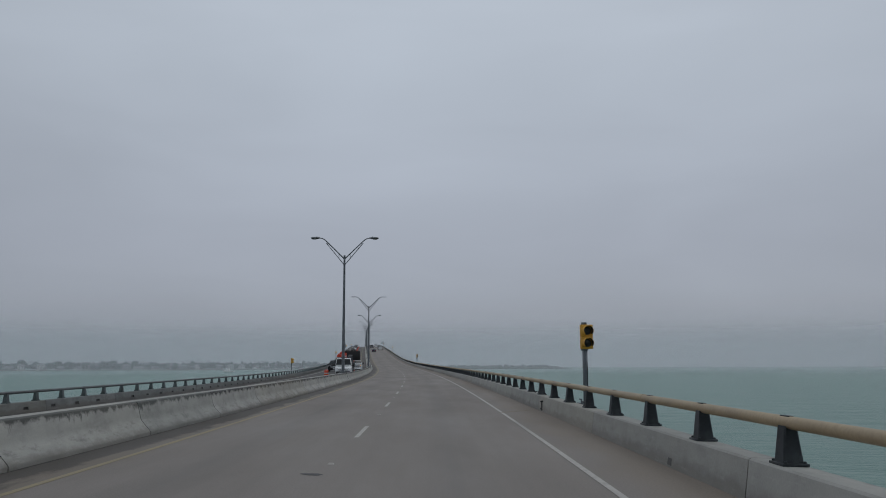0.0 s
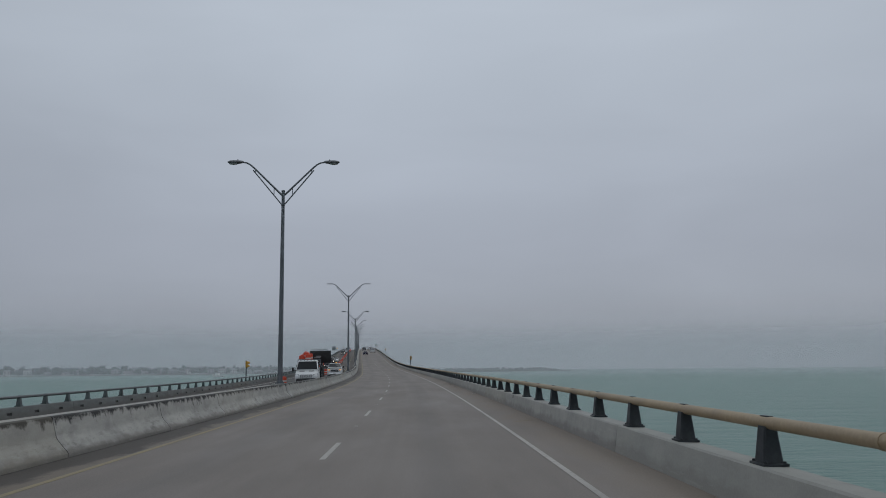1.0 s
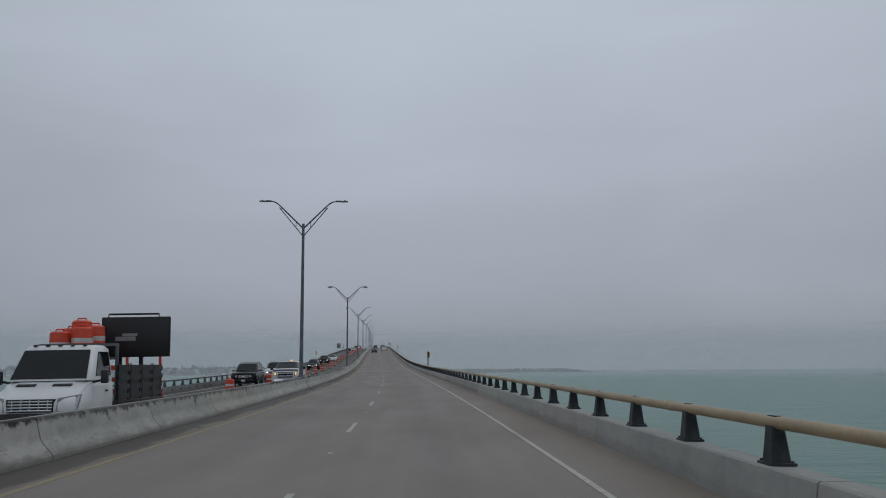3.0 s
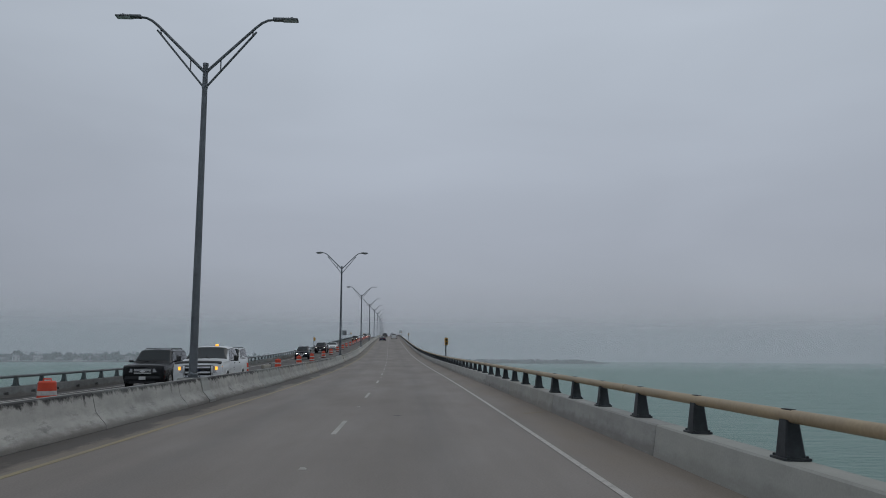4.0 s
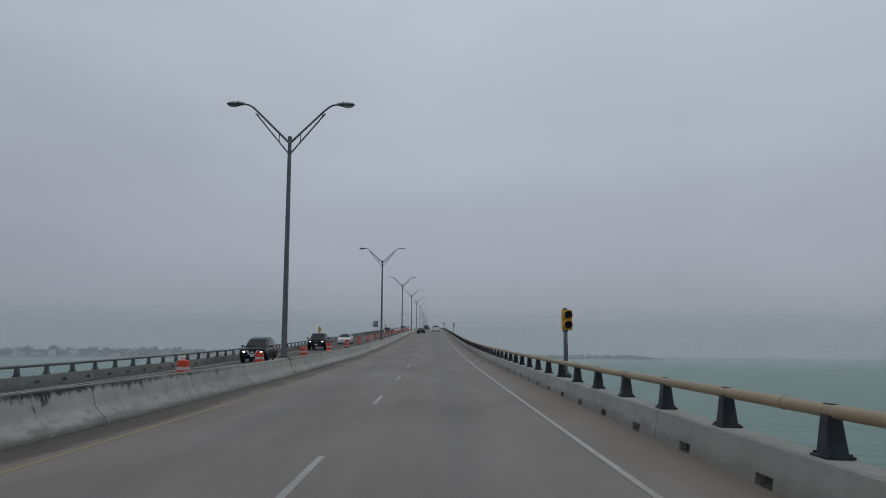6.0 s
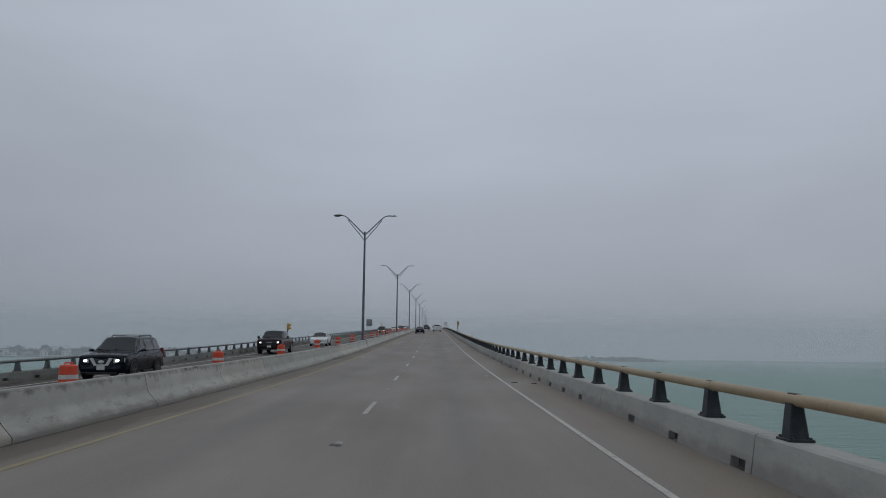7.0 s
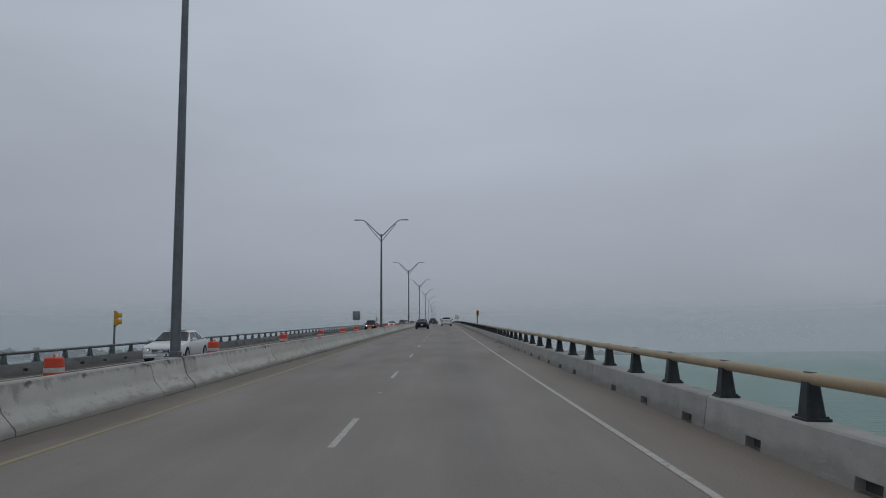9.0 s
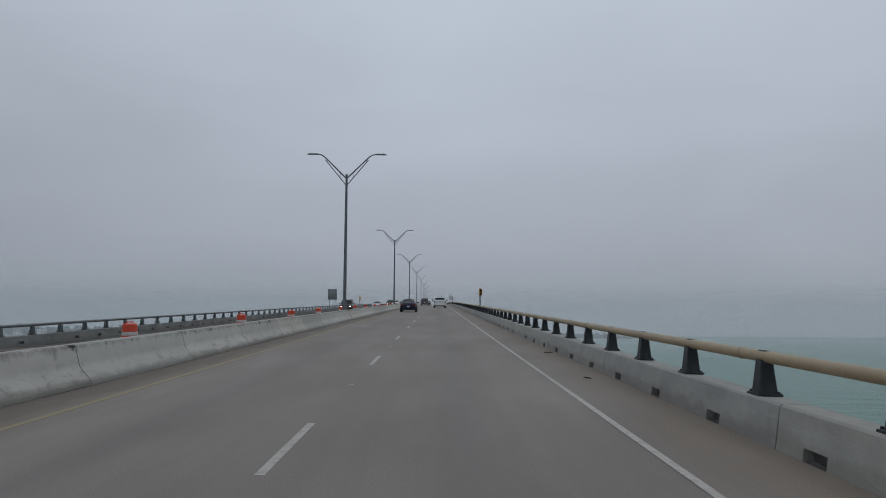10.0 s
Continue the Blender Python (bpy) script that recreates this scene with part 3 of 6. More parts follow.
def parapet(name, label, sign, u0, base, first, drains_from, mat, post_mat, tube_mat, cap_label, post_runs, drain_shift, sill=0.0, pairs=()):
    """A low wall in panels, with scuppers along its foot, dark cast posts and a round top rail."""
    wall = tagged(new(name), label, "parapet", kind="structure")
    h1, hs = base + 0.415, base + 0.115 + sill
    posts = [f + p * i for f, p, n in post_runs for i in range(n)]

    def sect(lo, hi):
        f = lambda h: u0 + sign * 0.06 * (h - base) / 0.415
        if hi > base + 0.35:
            return [(f(lo), lo), (f(hi - 0.02), hi - 0.02), (f(hi) + sign * 0.02, hi), (u0 + sign * 0.36, hi - 0.01), (u0 + sign * 0.38, hi - 0.03), (u0 + sign * 0.38, lo)]
        return [(f(lo), lo), (f(hi), hi), (u0 + sign * 0.379, hi), (u0 + sign * 0.379, lo)]

    full = sect(base, h1)
    upper, lower, bottom = sect(hs, h1), sect(base + sill, hs), sect(base, base + sill)
    for k in range(-4, 53):
        a, b = first + 8.17 * k + 0.014, first + 8.17 * (k + 1) - 0.014
        holes = [p for p in (q + drain_shift for q in posts) if p > drains_from and a + 0.3 < p < b - 0.3]
        if not holes:
            sweep("parapet_panel", full, a, b, mat, wall, step=4.1, smooth=20)
        else:
            runs, x = [(upper, a, b, 4.1)], a
            if sill:
                runs.append((bottom, a, b, 4.1))
            for p in holes:
                runs.append((lower, x, p - 0.225, 3))
                x = p + 0.225
            runs.append((lower, x, b, 3))
            joined("parapet_panel", runs, mat, wall, smooth=20)
    joined("parapet_run", [(full, first + 8.17 * k + 0.014, first + 8.17 * (k + 1) - 0.014, 8.1) for k in range(53, 113)], mat, wall)
    # dark backing: shows in the panel joints and puts shade into the scuppers
    sweep("joint_scupper_backing", [(u0 + sign * 0.10, base), (u0 + sign * 0.12, h1 - 0.03), (u0 + sign * 0.3, h1 - 0.04), (u0 + sign * 0.3, base)], START, FINISH, M_gap_dark, wall, step=5)
    # top rail
    uc, hc, r = u0 + sign * 0.225, base + 0.80, 0.06
    sweep("top_rail", [(uc + r * math.cos(a), hc + r * math.sin(a)) for a in (math.tau * i / 14 for i in range(14))], START, FINISH, tube_mat, wall, step=3, smooth=60)["label"] = cap_label
    for k in range(0, 56):
        s = 10.16 * k - 15.7
        sweep("rail_sleeve", [(uc + (r + 0.006) * math.cos(a), hc + (r + 0.006) * math.sin(a)) for a in (math.tau * i / 14 for i in range(14))], s, s + 0.05, tube_mat, wall, step=0.05, smooth=60)
    # posts: a flared casting on a foot plate under a clamp
    bm = bmesh.new()
    top = hc - h1 - 0.03

    def shaft(half, wide, z):
        c = 0.014
        return [(-half + c, -wide, z), (half - c, -wide, z), (half, -wide + c, z), (half, wide - c, z), (half - c, wide, z), (-half + c, wide, z), (-half, wide - c, z), (-half, -wide + c, z)]

    loft(bm, [shaft(0.095, 0.118, 0.02), shaft(0.088, 0.108, 0.09), shaft(0.06, 0.083, top)])
    box(bm, 0, 0, -0.004, 0.25, 0.33, 0.026, 0.006)
    box(bm, 0, 0, top - 0.012, 0.10, 0.18, 0.022, 0.004)
    for a in (-0.14, 0.14):
        for b in (-0.09, 0.09):
            lathe(bm, [(0.016, 0.02), (0.016, 0.04), (0.006, 0.044)], 6, (b, a, 0))
    box(bm, 0, 0, top + 0.082, 0.05, 0.20, 0.012, 0.003)
    first_ob = part("rail_post", bm, post_mat, wall, smooth=30)
    me = first_ob.data
    twin = [q for q in posts if any(abs(q - x) < 1.0 for x in pairs)]
    stands = [q for q in posts if q not in twin] + [q + e for q in twin for e in (-0.068, 0.068)]
    for s in stands:
        if s < START + 1 or s > FINISH - 5:
            continue
        ob = first_ob if first_ob.get("set") is None else new("rail_post", me)
        first_ob["set"] = 1
        ob.parent = wall
        g = np.interp(s, S_LINE, S_GRADE)
        ob.matrix_basis = Matrix.Translation(at(s, uc, h1)) @ Matrix.Rotation(-np.interp(s, S_LINE, S_TURN), 4, "Z") @ Matrix.Rotation(math.atan(g), 4, "X")
        if s not in posts:
            ob.matrix_basis = ob.matrix_basis @ Matrix.Diagonal((1, 0.47, 1, 1))
    return wall


parapet("parapet_right", "low concrete parapet with dark cast posts and a weathered tan pipe rail", 1, 4.61, 0.135, 7.95, 160.0, M_parapet, M_post, M_tube_tan, "weathered tan painted pipe rail", ((1.736 - 2.5285 * 9, 2.5285, 73), (163.6, 2.639, 12), (195.27, 2.51, 7), (212.84, 2.519, 10), (238.03, 2.467, 10), (262.7, 2.61, 6), (278.36, 2.535, 260)), 1.0, pairs=(39.7, 67.5, 95.3, 123.1, 262.7))
parapet("parapet_far", "damp grey concrete parapet with cast posts, scuppers and a dark pipe rail", -1, LEFT_EDGE, level(LEFT_EDGE), 19.5, -30.0, M_parapet_old, M_post_old, M_tube_grey, "dull dark pipe rail", ((1.7 - 2.54 * 9, 2.54, 375),), 1.27, 0.10)
# thickened sections of the median under the lamps
PED = [(-4.345, 0.0), (-4.345, 0.08), (-4.55, 0.32), (-4.62, 0.665), (-4.65, 0.693), (-5.29, 0.693), (-5.32, 0.665), (-5.39, 0.32), (-5.57, 0.02), (-5.57, -0.34)]
for k in range(13):
    s = 61.31 + 67.05 * k
    sweep("lamp_pedestal", PED, s - 0.42, s + 0.42, M_pedestal, median, step=0.84, smooth=20)

# ---- street lamps on the median ----


def street_lamp(slim=(True, True)):
    lamp = thing("street_lamp", "tall grey steel lamp post with two truss arms on the barrier", "street lamp", "street lamps along the median")
    bm = bmesh.new()
    tube(bm, [(0, 0, 0.02), (0, 0, 3), (0, 0, 6.5), (0, 0, 9.55)], [0.125, 0.112, 0.095, 0.078], 14)
    part("pole", bm, M_galv, lamp)
    bm = bmesh.new()
    box(bm, 0, 0, 0, 0.42, 0.42, 0.03, 0.006)
    lathe(bm, [(0.15, 0.03), (0.15, 0.12), (0.128, 0.14)], 14)
    for a in (-0.16, 0.16):
        for b in (-0.16, 0.16):
            lathe(bm, [(0.022, 0.03), (0.022, 0.075), (0.01, 0.08)], 6, (a, b, 0))
    part("base_plate", bm, M_galv, lamp)
    bm = bmesh.new()
    lathe(bm, [(0.095, 9.3), (0.095, 9.38)], 14)
    part("collar", bm, M_galv, lamp)
    bm = bmesh.new()
    lathe(bm, [(0.095, 8.8), (0.095, 8.9)], 14)
    part("collar", bm, M_galv, lamp)
    bm = bmesh.new()
    lathe(bm, [(0.09, 9.5), (0.09, 9.58), (0.02, 9.6)], 14)
    part("pole_cap", bm, M_galv, lamp)
    for k in (-1, 1):
        bm = bmesh.new()
        up = [(k * 0.06, 0, 9.34), (k * 0.8, 0, 10.07), (k * 1.48, 0, 10.74), (k * 1.68, 0, 10.91), (k * 1.86, 0, 11.0), (k * 2.1, 0, 11.03)]
        tube(bm, up, [0.05, 0.047, 0.044, 0.042, 0.04, 0.036], 8)
        tube(bm, [(k * 0.06, 0, 8.85), (k * 1.52, 0, 10.62)], 0.034, 6)
        tube(bm, [(k * 0.46, 0, 9.32), (k * 0.46, 0, 9.75)], 0.02, 6)
        tube(bm, [(k * 1.38, 0, 10.44), (k * 1.43, 0, 10.69)], 0.018, 6)
        arm = part("arm", bm, M_galv, lamp)
        bm = bmesh.new()
        rings = []
        if slim[0 if k < 0 else 1]:
            # the newer luminaire: a flat finned casting with a photocell
            box(bm, k * 2.2, 0, 10.995, 0.36, 0.2, 0.085, 0.02)
            box(bm, k * 2.55, 0, 11.0, 0.5, 0.3, 0.05, 0.02)
            for i in range(5):
                box(bm, k * (2.36 + 0.07 * i), 0, 11.045, 0.02, 0.24, 0.03)
            lathe(bm, [(0.035, 11.04), (0.035, 11.12), (0.02, 11.13)], 10, (k * 2.6, 0, 0))
            head = part("lamp_head", bm, M_lamp_head, arm, "slim flat grey luminaire, unlit")
            bm = bmesh.new()
            box(bm, k * 2.55, 0, 10.99, 0.42, 0.24, 0.012)
            part("lens", bm, M_lens, head)
            continue
        for x, w, lo, hi in ((2.0, 0.05, -0.03, 0.05), (2.12, 0.10, -0.06, 0.09), (2.32, 0.155, -0.1, 0.10), (2.52, 0.17, -0.11, 0.10), (2.7, 0.14, -0.08, 0.08), (2.8, 0.05, -0.02, 0.04)):
            rings.append([(k * x, w * math.cos(a), 11.03 + (hi if math.sin(a) > 0 else -lo) * math.sin(a)) for a in (math.tau * i / 12 for i in range(12))])
        loft(bm, rings)
        lathe(bm, [(0.03, 11.11), (0.03, 11.17)], 8, (k * 2.3, 0, 0))
        head = part("lamp_head", bm, M_lamp_head, arm, "grey cobra-head luminaire, unlit")
        bm = bmesh.new()
        rings = []
        for x, w, d in ((2.3, 0.05, 0.0), (2.36, 0.12, 0.035), (2.52, 0.14, 0.05), (2.66, 0.11, 0.035), (2.73, 0.04, 0.0)):
            rings.append([(k * x, w * math.cos(a), 10.945 - d * max(0, math.sin(a))) for a in (math.pi * i / 6 for i in range(7))])
        loft(bm, rings, close=False, cap=False)
        part("lens", bm, M_lens, head)
    return lamp


old_lamp = street_lamp((False, False))
old_lamp.matrix_basis = stand(61.31, MEDIAN, 0.685, upright=True)
copy_thing(old_lamp, stand(61.31 + 67.05 * 2, MEDIAN, 0.685, upright=True))
street_lamp((False, True)).matrix_basis = stand(61.31 + 67.05 * 3, MEDIAN, 0.685, upright=True)
lamp = street_lamp()
lamp.matrix_basis = stand(61.31 + 67.05, MEDIAN, 0.685, upright=True)
for k in (4, 5, 6, 7, 8, 9, 10, 11, 12):
    copy_thing(lamp, stand(61.31 + 67.05 * k, MEDIAN, 0.685, upright=True))

# ---- lane-control signals on the parapets ----


def signal():
    sg = thing("traffic_signal", "unlit yellow two-lamp signal on a grey post behind the rail", "traffic signal", "warning signals along the causeway")
    bm = bmesh.new()
    box(bm, -0.42, 0, -0.10, 1.2, 0.30, 0.09, 0.01)
    box(bm, -0.92, 0, -0.32, 0.10, 0.30, 0.30, 0.01)
    part("bracket", bm, M_galv, sg, "steel bracket bolted to the parapet")
    bm = bmesh.new()
    box(bm, 0, 0, -0.01, 0.36, 0.5, 0.02, 0.004)
    tube(bm, [(-0.2, -0.28, 0.01), (-0.2, -0.28, 0.12), (-0.2, -0.1, 0.12)], 0.022, 6)
    box(bm, 0.02, 0.02, 0.01, 0.24, 0.24, 0.05, 0.01)
    part("base_plate", bm, M_galv, sg)
    bm = bmesh.new()
    box(bm, 0, 0, 0.04, 0.105, 0.105, 1.50, 0.012)
    box(bm, 0, 0, 1.48, 0.18, 0.18, 0.05, 0.008)
    box(bm, 0, 0, 2.215, 0.14, 0.14, 0.08, 0.015)
    part("post", bm, M_galv, sg)
    bm = bmesh.new()
    tube(bm, [(0.07, -0.02, 1.55), (0.068, -0.03, 1.0), (0.066, -0.02, 0.4), (0.075, -0.03, 0.12), (0.12, -0.1, 0.03)], 0.014, 6)
    part("cable", bm, M_black, sg, "black cable down the post")
    bm = bmesh.new()
    box(bm, 0.052, -0.05, 1.53, 0.335, 0.2, 0.345, 0.015)
    box(bm, 0.052, -0.05, 1.877, 0.335, 0.2, 0.345, 0.015)
    head = part("housing", bm, M_signal, sg)
    for z in (1.70, 2.047):
        bm = bmesh.new()
        t = Matrix.Rotation(radians(90), 3, "X")
        lathe(bm, [(0.118, 0.0), (0.118, 0.02), (0.02, 0.03)], 18, (0.045, -0.162, z), t)
        part("lens", bm, M_unlit, head, "dark unlit round lens")
        bm = bmesh.new()
        rings = []
        for y, r in ((-0.155, 0.152), (-0.26, 0.15), (-0.35, 0.146)):
            outer = [(0.045 + r * math.cos(a), y if a < math.pi * 1.0 else y + 0.0, z + r * math.sin(a)) for a in (radians(-40 + 260 * i / 16) for i in range(17))]
            inner = [(0.045 + (r - 0.008) * math.cos(a), y, z + (r - 0.008) * math.sin(a)) for a in (radians(220 - 260 * i / 16) for i in range(17))]
            rings.append(outer + inner)
        loft(bm, rings)
        visor = part("visor", bm, M_signal, head, "yellow tunnel visor, black inside")
        bm = bmesh.new()
        rings = []
        for y, r in ((-0.156, 0.143), (-0.26, 0.141), (-0.348, 0.137)):
            outer = [(0.045 + r * math.cos(a), y, z + r * math.sin(a)) for a in (radians(-40 + 260 * i / 16) for i in range(17))]
            inner = [(0.045 + (r - 0.004) * math.cos(a), y, z + (r - 0.004) * math.sin(a)) for a in (radians(220 - 260 * i / 16) for i in range(17))]
            rings.append(outer + inner)
        loft(bm, rings)
        part("visor_lining", bm, M_black, visor, "matt black lining")
    return sg


sig = signal()
sig.matrix_basis = stand(15.75, 5.93, 0.207, 5, upright=True)
for s in (188.6, 358.8, 529.4):
    copy_thing(sig, stand(s, 5.93, 0.207, 4, upright=True))
for s in (115.5, 286.7, 458.0, 629.0):
    copy_thing(sig, stand(s, -15.7, 0.207, 112, upright=True))

# ---- road signs ----


def sign_board(name, label, face, w, h, z):
    sg = thing(name, label, "road sign")
    bm = bmesh.new()
    for x in (-w * 0.3, w * 0.3):
        box(bm, x, 0.03, 0, 0.07, 0.05, z + h - 0.1, 0.006)
    part("post", bm, M_galv, sg)
    bm = bmesh.new()
    box(bm, 0, 0, z, w, 0.02, h, 0.006)
    board = part("panel", bm, face, sg)
    bm = bmesh.new()
    for dz in (0.15, 0.5, 0.85):
        box(bm, 0, 0.017, z + h * dz - 0.02, w * 0.96, 0.012, 0.04)
    part("stiffener", bm, M_galv, board)
    return sg


sign_board("road_sign", "back of a bare aluminium road sign on two posts", M_sign_back, 1.5, 1.75, 1.45).matrix_basis = stand(409.3, -15.7, 0.3, 180, upright=True)
sign_board("road_sign", "white road sign on two posts behind the parapet", M_sign_white, 1.3, 1.5, 1.5).matrix_basis = stand(563, 5.93, 0.3, 0, upright=True)


# ---- traffic barrels ----


def barrel():
    b = thing("traffic_barrel", "orange plastic traffic barrel with white reflective bands", "traffic barrel", "barrels closing the inner lane")
    bm = bmesh.new()
    lathe(bm, [(0.295, 0.05), (0.29, 0.30), (0.283, 0.305), (0.28, 0.49), (0.274, 0.495), (0.271, 0.70), (0.264, 0.705), (0.258, 0.89), (0.22, 0.93), (0.03, 0.935)], 22)
    tube(bm, [(-0.12, 0, 0.92), (-0.11, 0, 0.99), (0.11, 0, 0.99), (0.12, 0, 0.92)], 0.022, 8)
    part("drum", bm, M_orange, b)
    for lo, hi, r0, r1 in ((0.14, 0.26, 0.2955, 0.293), (0.51, 0.64, 0.2765, 0.2745)):
        bm = bmesh.new()
        lathe(bm, [(r0 - 0.02, lo), (r0, lo), (r1, hi), (r1 - 0.02, hi)], 22)
        part("reflective_band", bm, M_reflect, b, "white reflective band")
    bm = bmesh.new()
    lathe(bm, [(0.38, 0.0), (0.38, 0.05), (0.34, 0.07), (0.28, 0.075)], 22)
    part("rubber_foot", bm, M_rubber, b)
    return b


bar = barrel()
BARRELS = (95.7, 129.0, 146.0, 162.5, 178.8, 196.1, 212.6, 229.6, 247.6, 266.1, 282.2, 300.4, 317.5, 333.6, 349.0, 366.0, 383.0, 400.0, 417.0, 434.0, 451.0, 468.0, 485.0, 502.0, 519.0)
bar.matrix_basis = stand(BARRELS[0], -9.3)
for i, s in enumerate(BARRELS[1:]):
    copy_thing(bar, stand(s, -9.4 + 0.08 * math.sin(i * 2.3), turn=i * 37))

# ---- vehicles ----


def slab4(bm, quad, margin=(0.0, 0.0, 0.0, 0.0), out=0.006, thick=0.02):
    """A thin plate on the quad (bottom-left, bottom-right, top-right, top-left), drawn in by fractions and standing proud of it."""
    a, b, c, d = (Vector(q) for q in quad)
    l, r, lo, hi = margin
    pt = lambda u, v: (a.lerp(b, u)).lerp(d.lerp(c, u), v)
    qs = [pt(l, lo), pt(1 - r, lo), pt(1 - r, 1 - hi), pt(l, 1 - hi)]
    n = (qs[1] - qs[0]).cross(qs[3] - qs[0]).normalized()
    loft(bm, [[q - n * thick for q in qs], [q + n * out for q in qs]])


def body_rings(L, W, stations):
    rings = []
    for y, lo, hi, k in stations:
        w = W / 2 * k
        mid = lo + (hi - lo) * 0.55
        half = [(0.55 * w, lo), (0.92 * w, lo + 0.03), (0.985 * w, lo + 0.16), (w, mid), (0.985 * w, hi - 0.14), (0.935 * w, hi - 0.035), (0.6 * w, hi + 0.012)]
        rings.append([(x, y * L, z) for x, z in half] + [(-x, y * L, z) for x, z in half[::-1]])
    return rings


def wheel(parent, x, y, r, width, rim_mat, spokes=5):
    side = 1 if x > 0 else -1
    t = Matrix.Rotation(radians(90 * side), 3, "Y")
    bm = bmesh.new()
    lathe(bm, [(r * 0.66, -width / 2), (r * 0.93, -width / 2), (r, -width / 2 + 0.03), (r, width / 2 - 0.03), (r * 0.93, width / 2), (r * 0.66, width / 2), (r * 0.62, width / 2 - 0.05)], 28, (x, y, r), t)
    tyre = part("wheel", bm, M_rubber, parent)
    bm = bmesh.new()
    lathe(bm, [(r * 0.67, width / 2 - 0.07), (r * 0.67, width / 2 + 0.004), (r * 0.61, width / 2 + 0.004), (r * 0.59, width / 2 - 0.026), (r * 0.56, width / 2 - 0.06)], 28, (x, y, r), t)
    for i in range(spokes):
        q = Matrix.Rotation(math.tau * i / spokes, 3, "X")
        o = Vector((x + side * (width / 2 - 0.014), y, r))
        box(bm, *(o + q @ Vector((0, 0, 0.02))), 0.03, 0.085, r * 0.6, turn=q, taper=0.8)
    lathe(bm, [(0.065, width / 2 - 0.04), (0.06, width / 2 + 0.006), (0.01, width / 2 + 0.01)], 14, (x, y, r), t)
    part("rim", bm, rim_mat, tyre)
    # a solid black disc stands for the shade behind the spokes
    bm = bmesh.new()
    lathe(bm, [(r * 0.6, width / 2 - 0.09), (r * 0.6, width / 2 - 0.045), (0.05, width / 2 - 0.045)], 20, (x, y, r), t)
    part("hub_shade_disc", bm, M_black, tyre, "black disc for the shaded hollow behind the spokes")


def arch(parent, x, y, r, mat):
    side = 1 if x > 0 else -1
    bm = bmesh.new()
    # the shell isn't cut: a black half-disc draws the shaded wheel opening
    n = 18
    pts = [(y + r * math.cos(math.pi * i / n), r * 0.86 + r * math.sin(math.pi * i / n)) for i in range(n + 1)]
    rings = []
    for dx in (-0.04, 0.012):
        rings.append([(x + side * dx, a, max(0.16, b)) for a, b in pts] + [(x + side * dx, y - r, 0.22), (x + side * dx, y + r, 0.22)])
    loft(bm, rings)
    part("arch_shade_plate", bm, mat, parent)


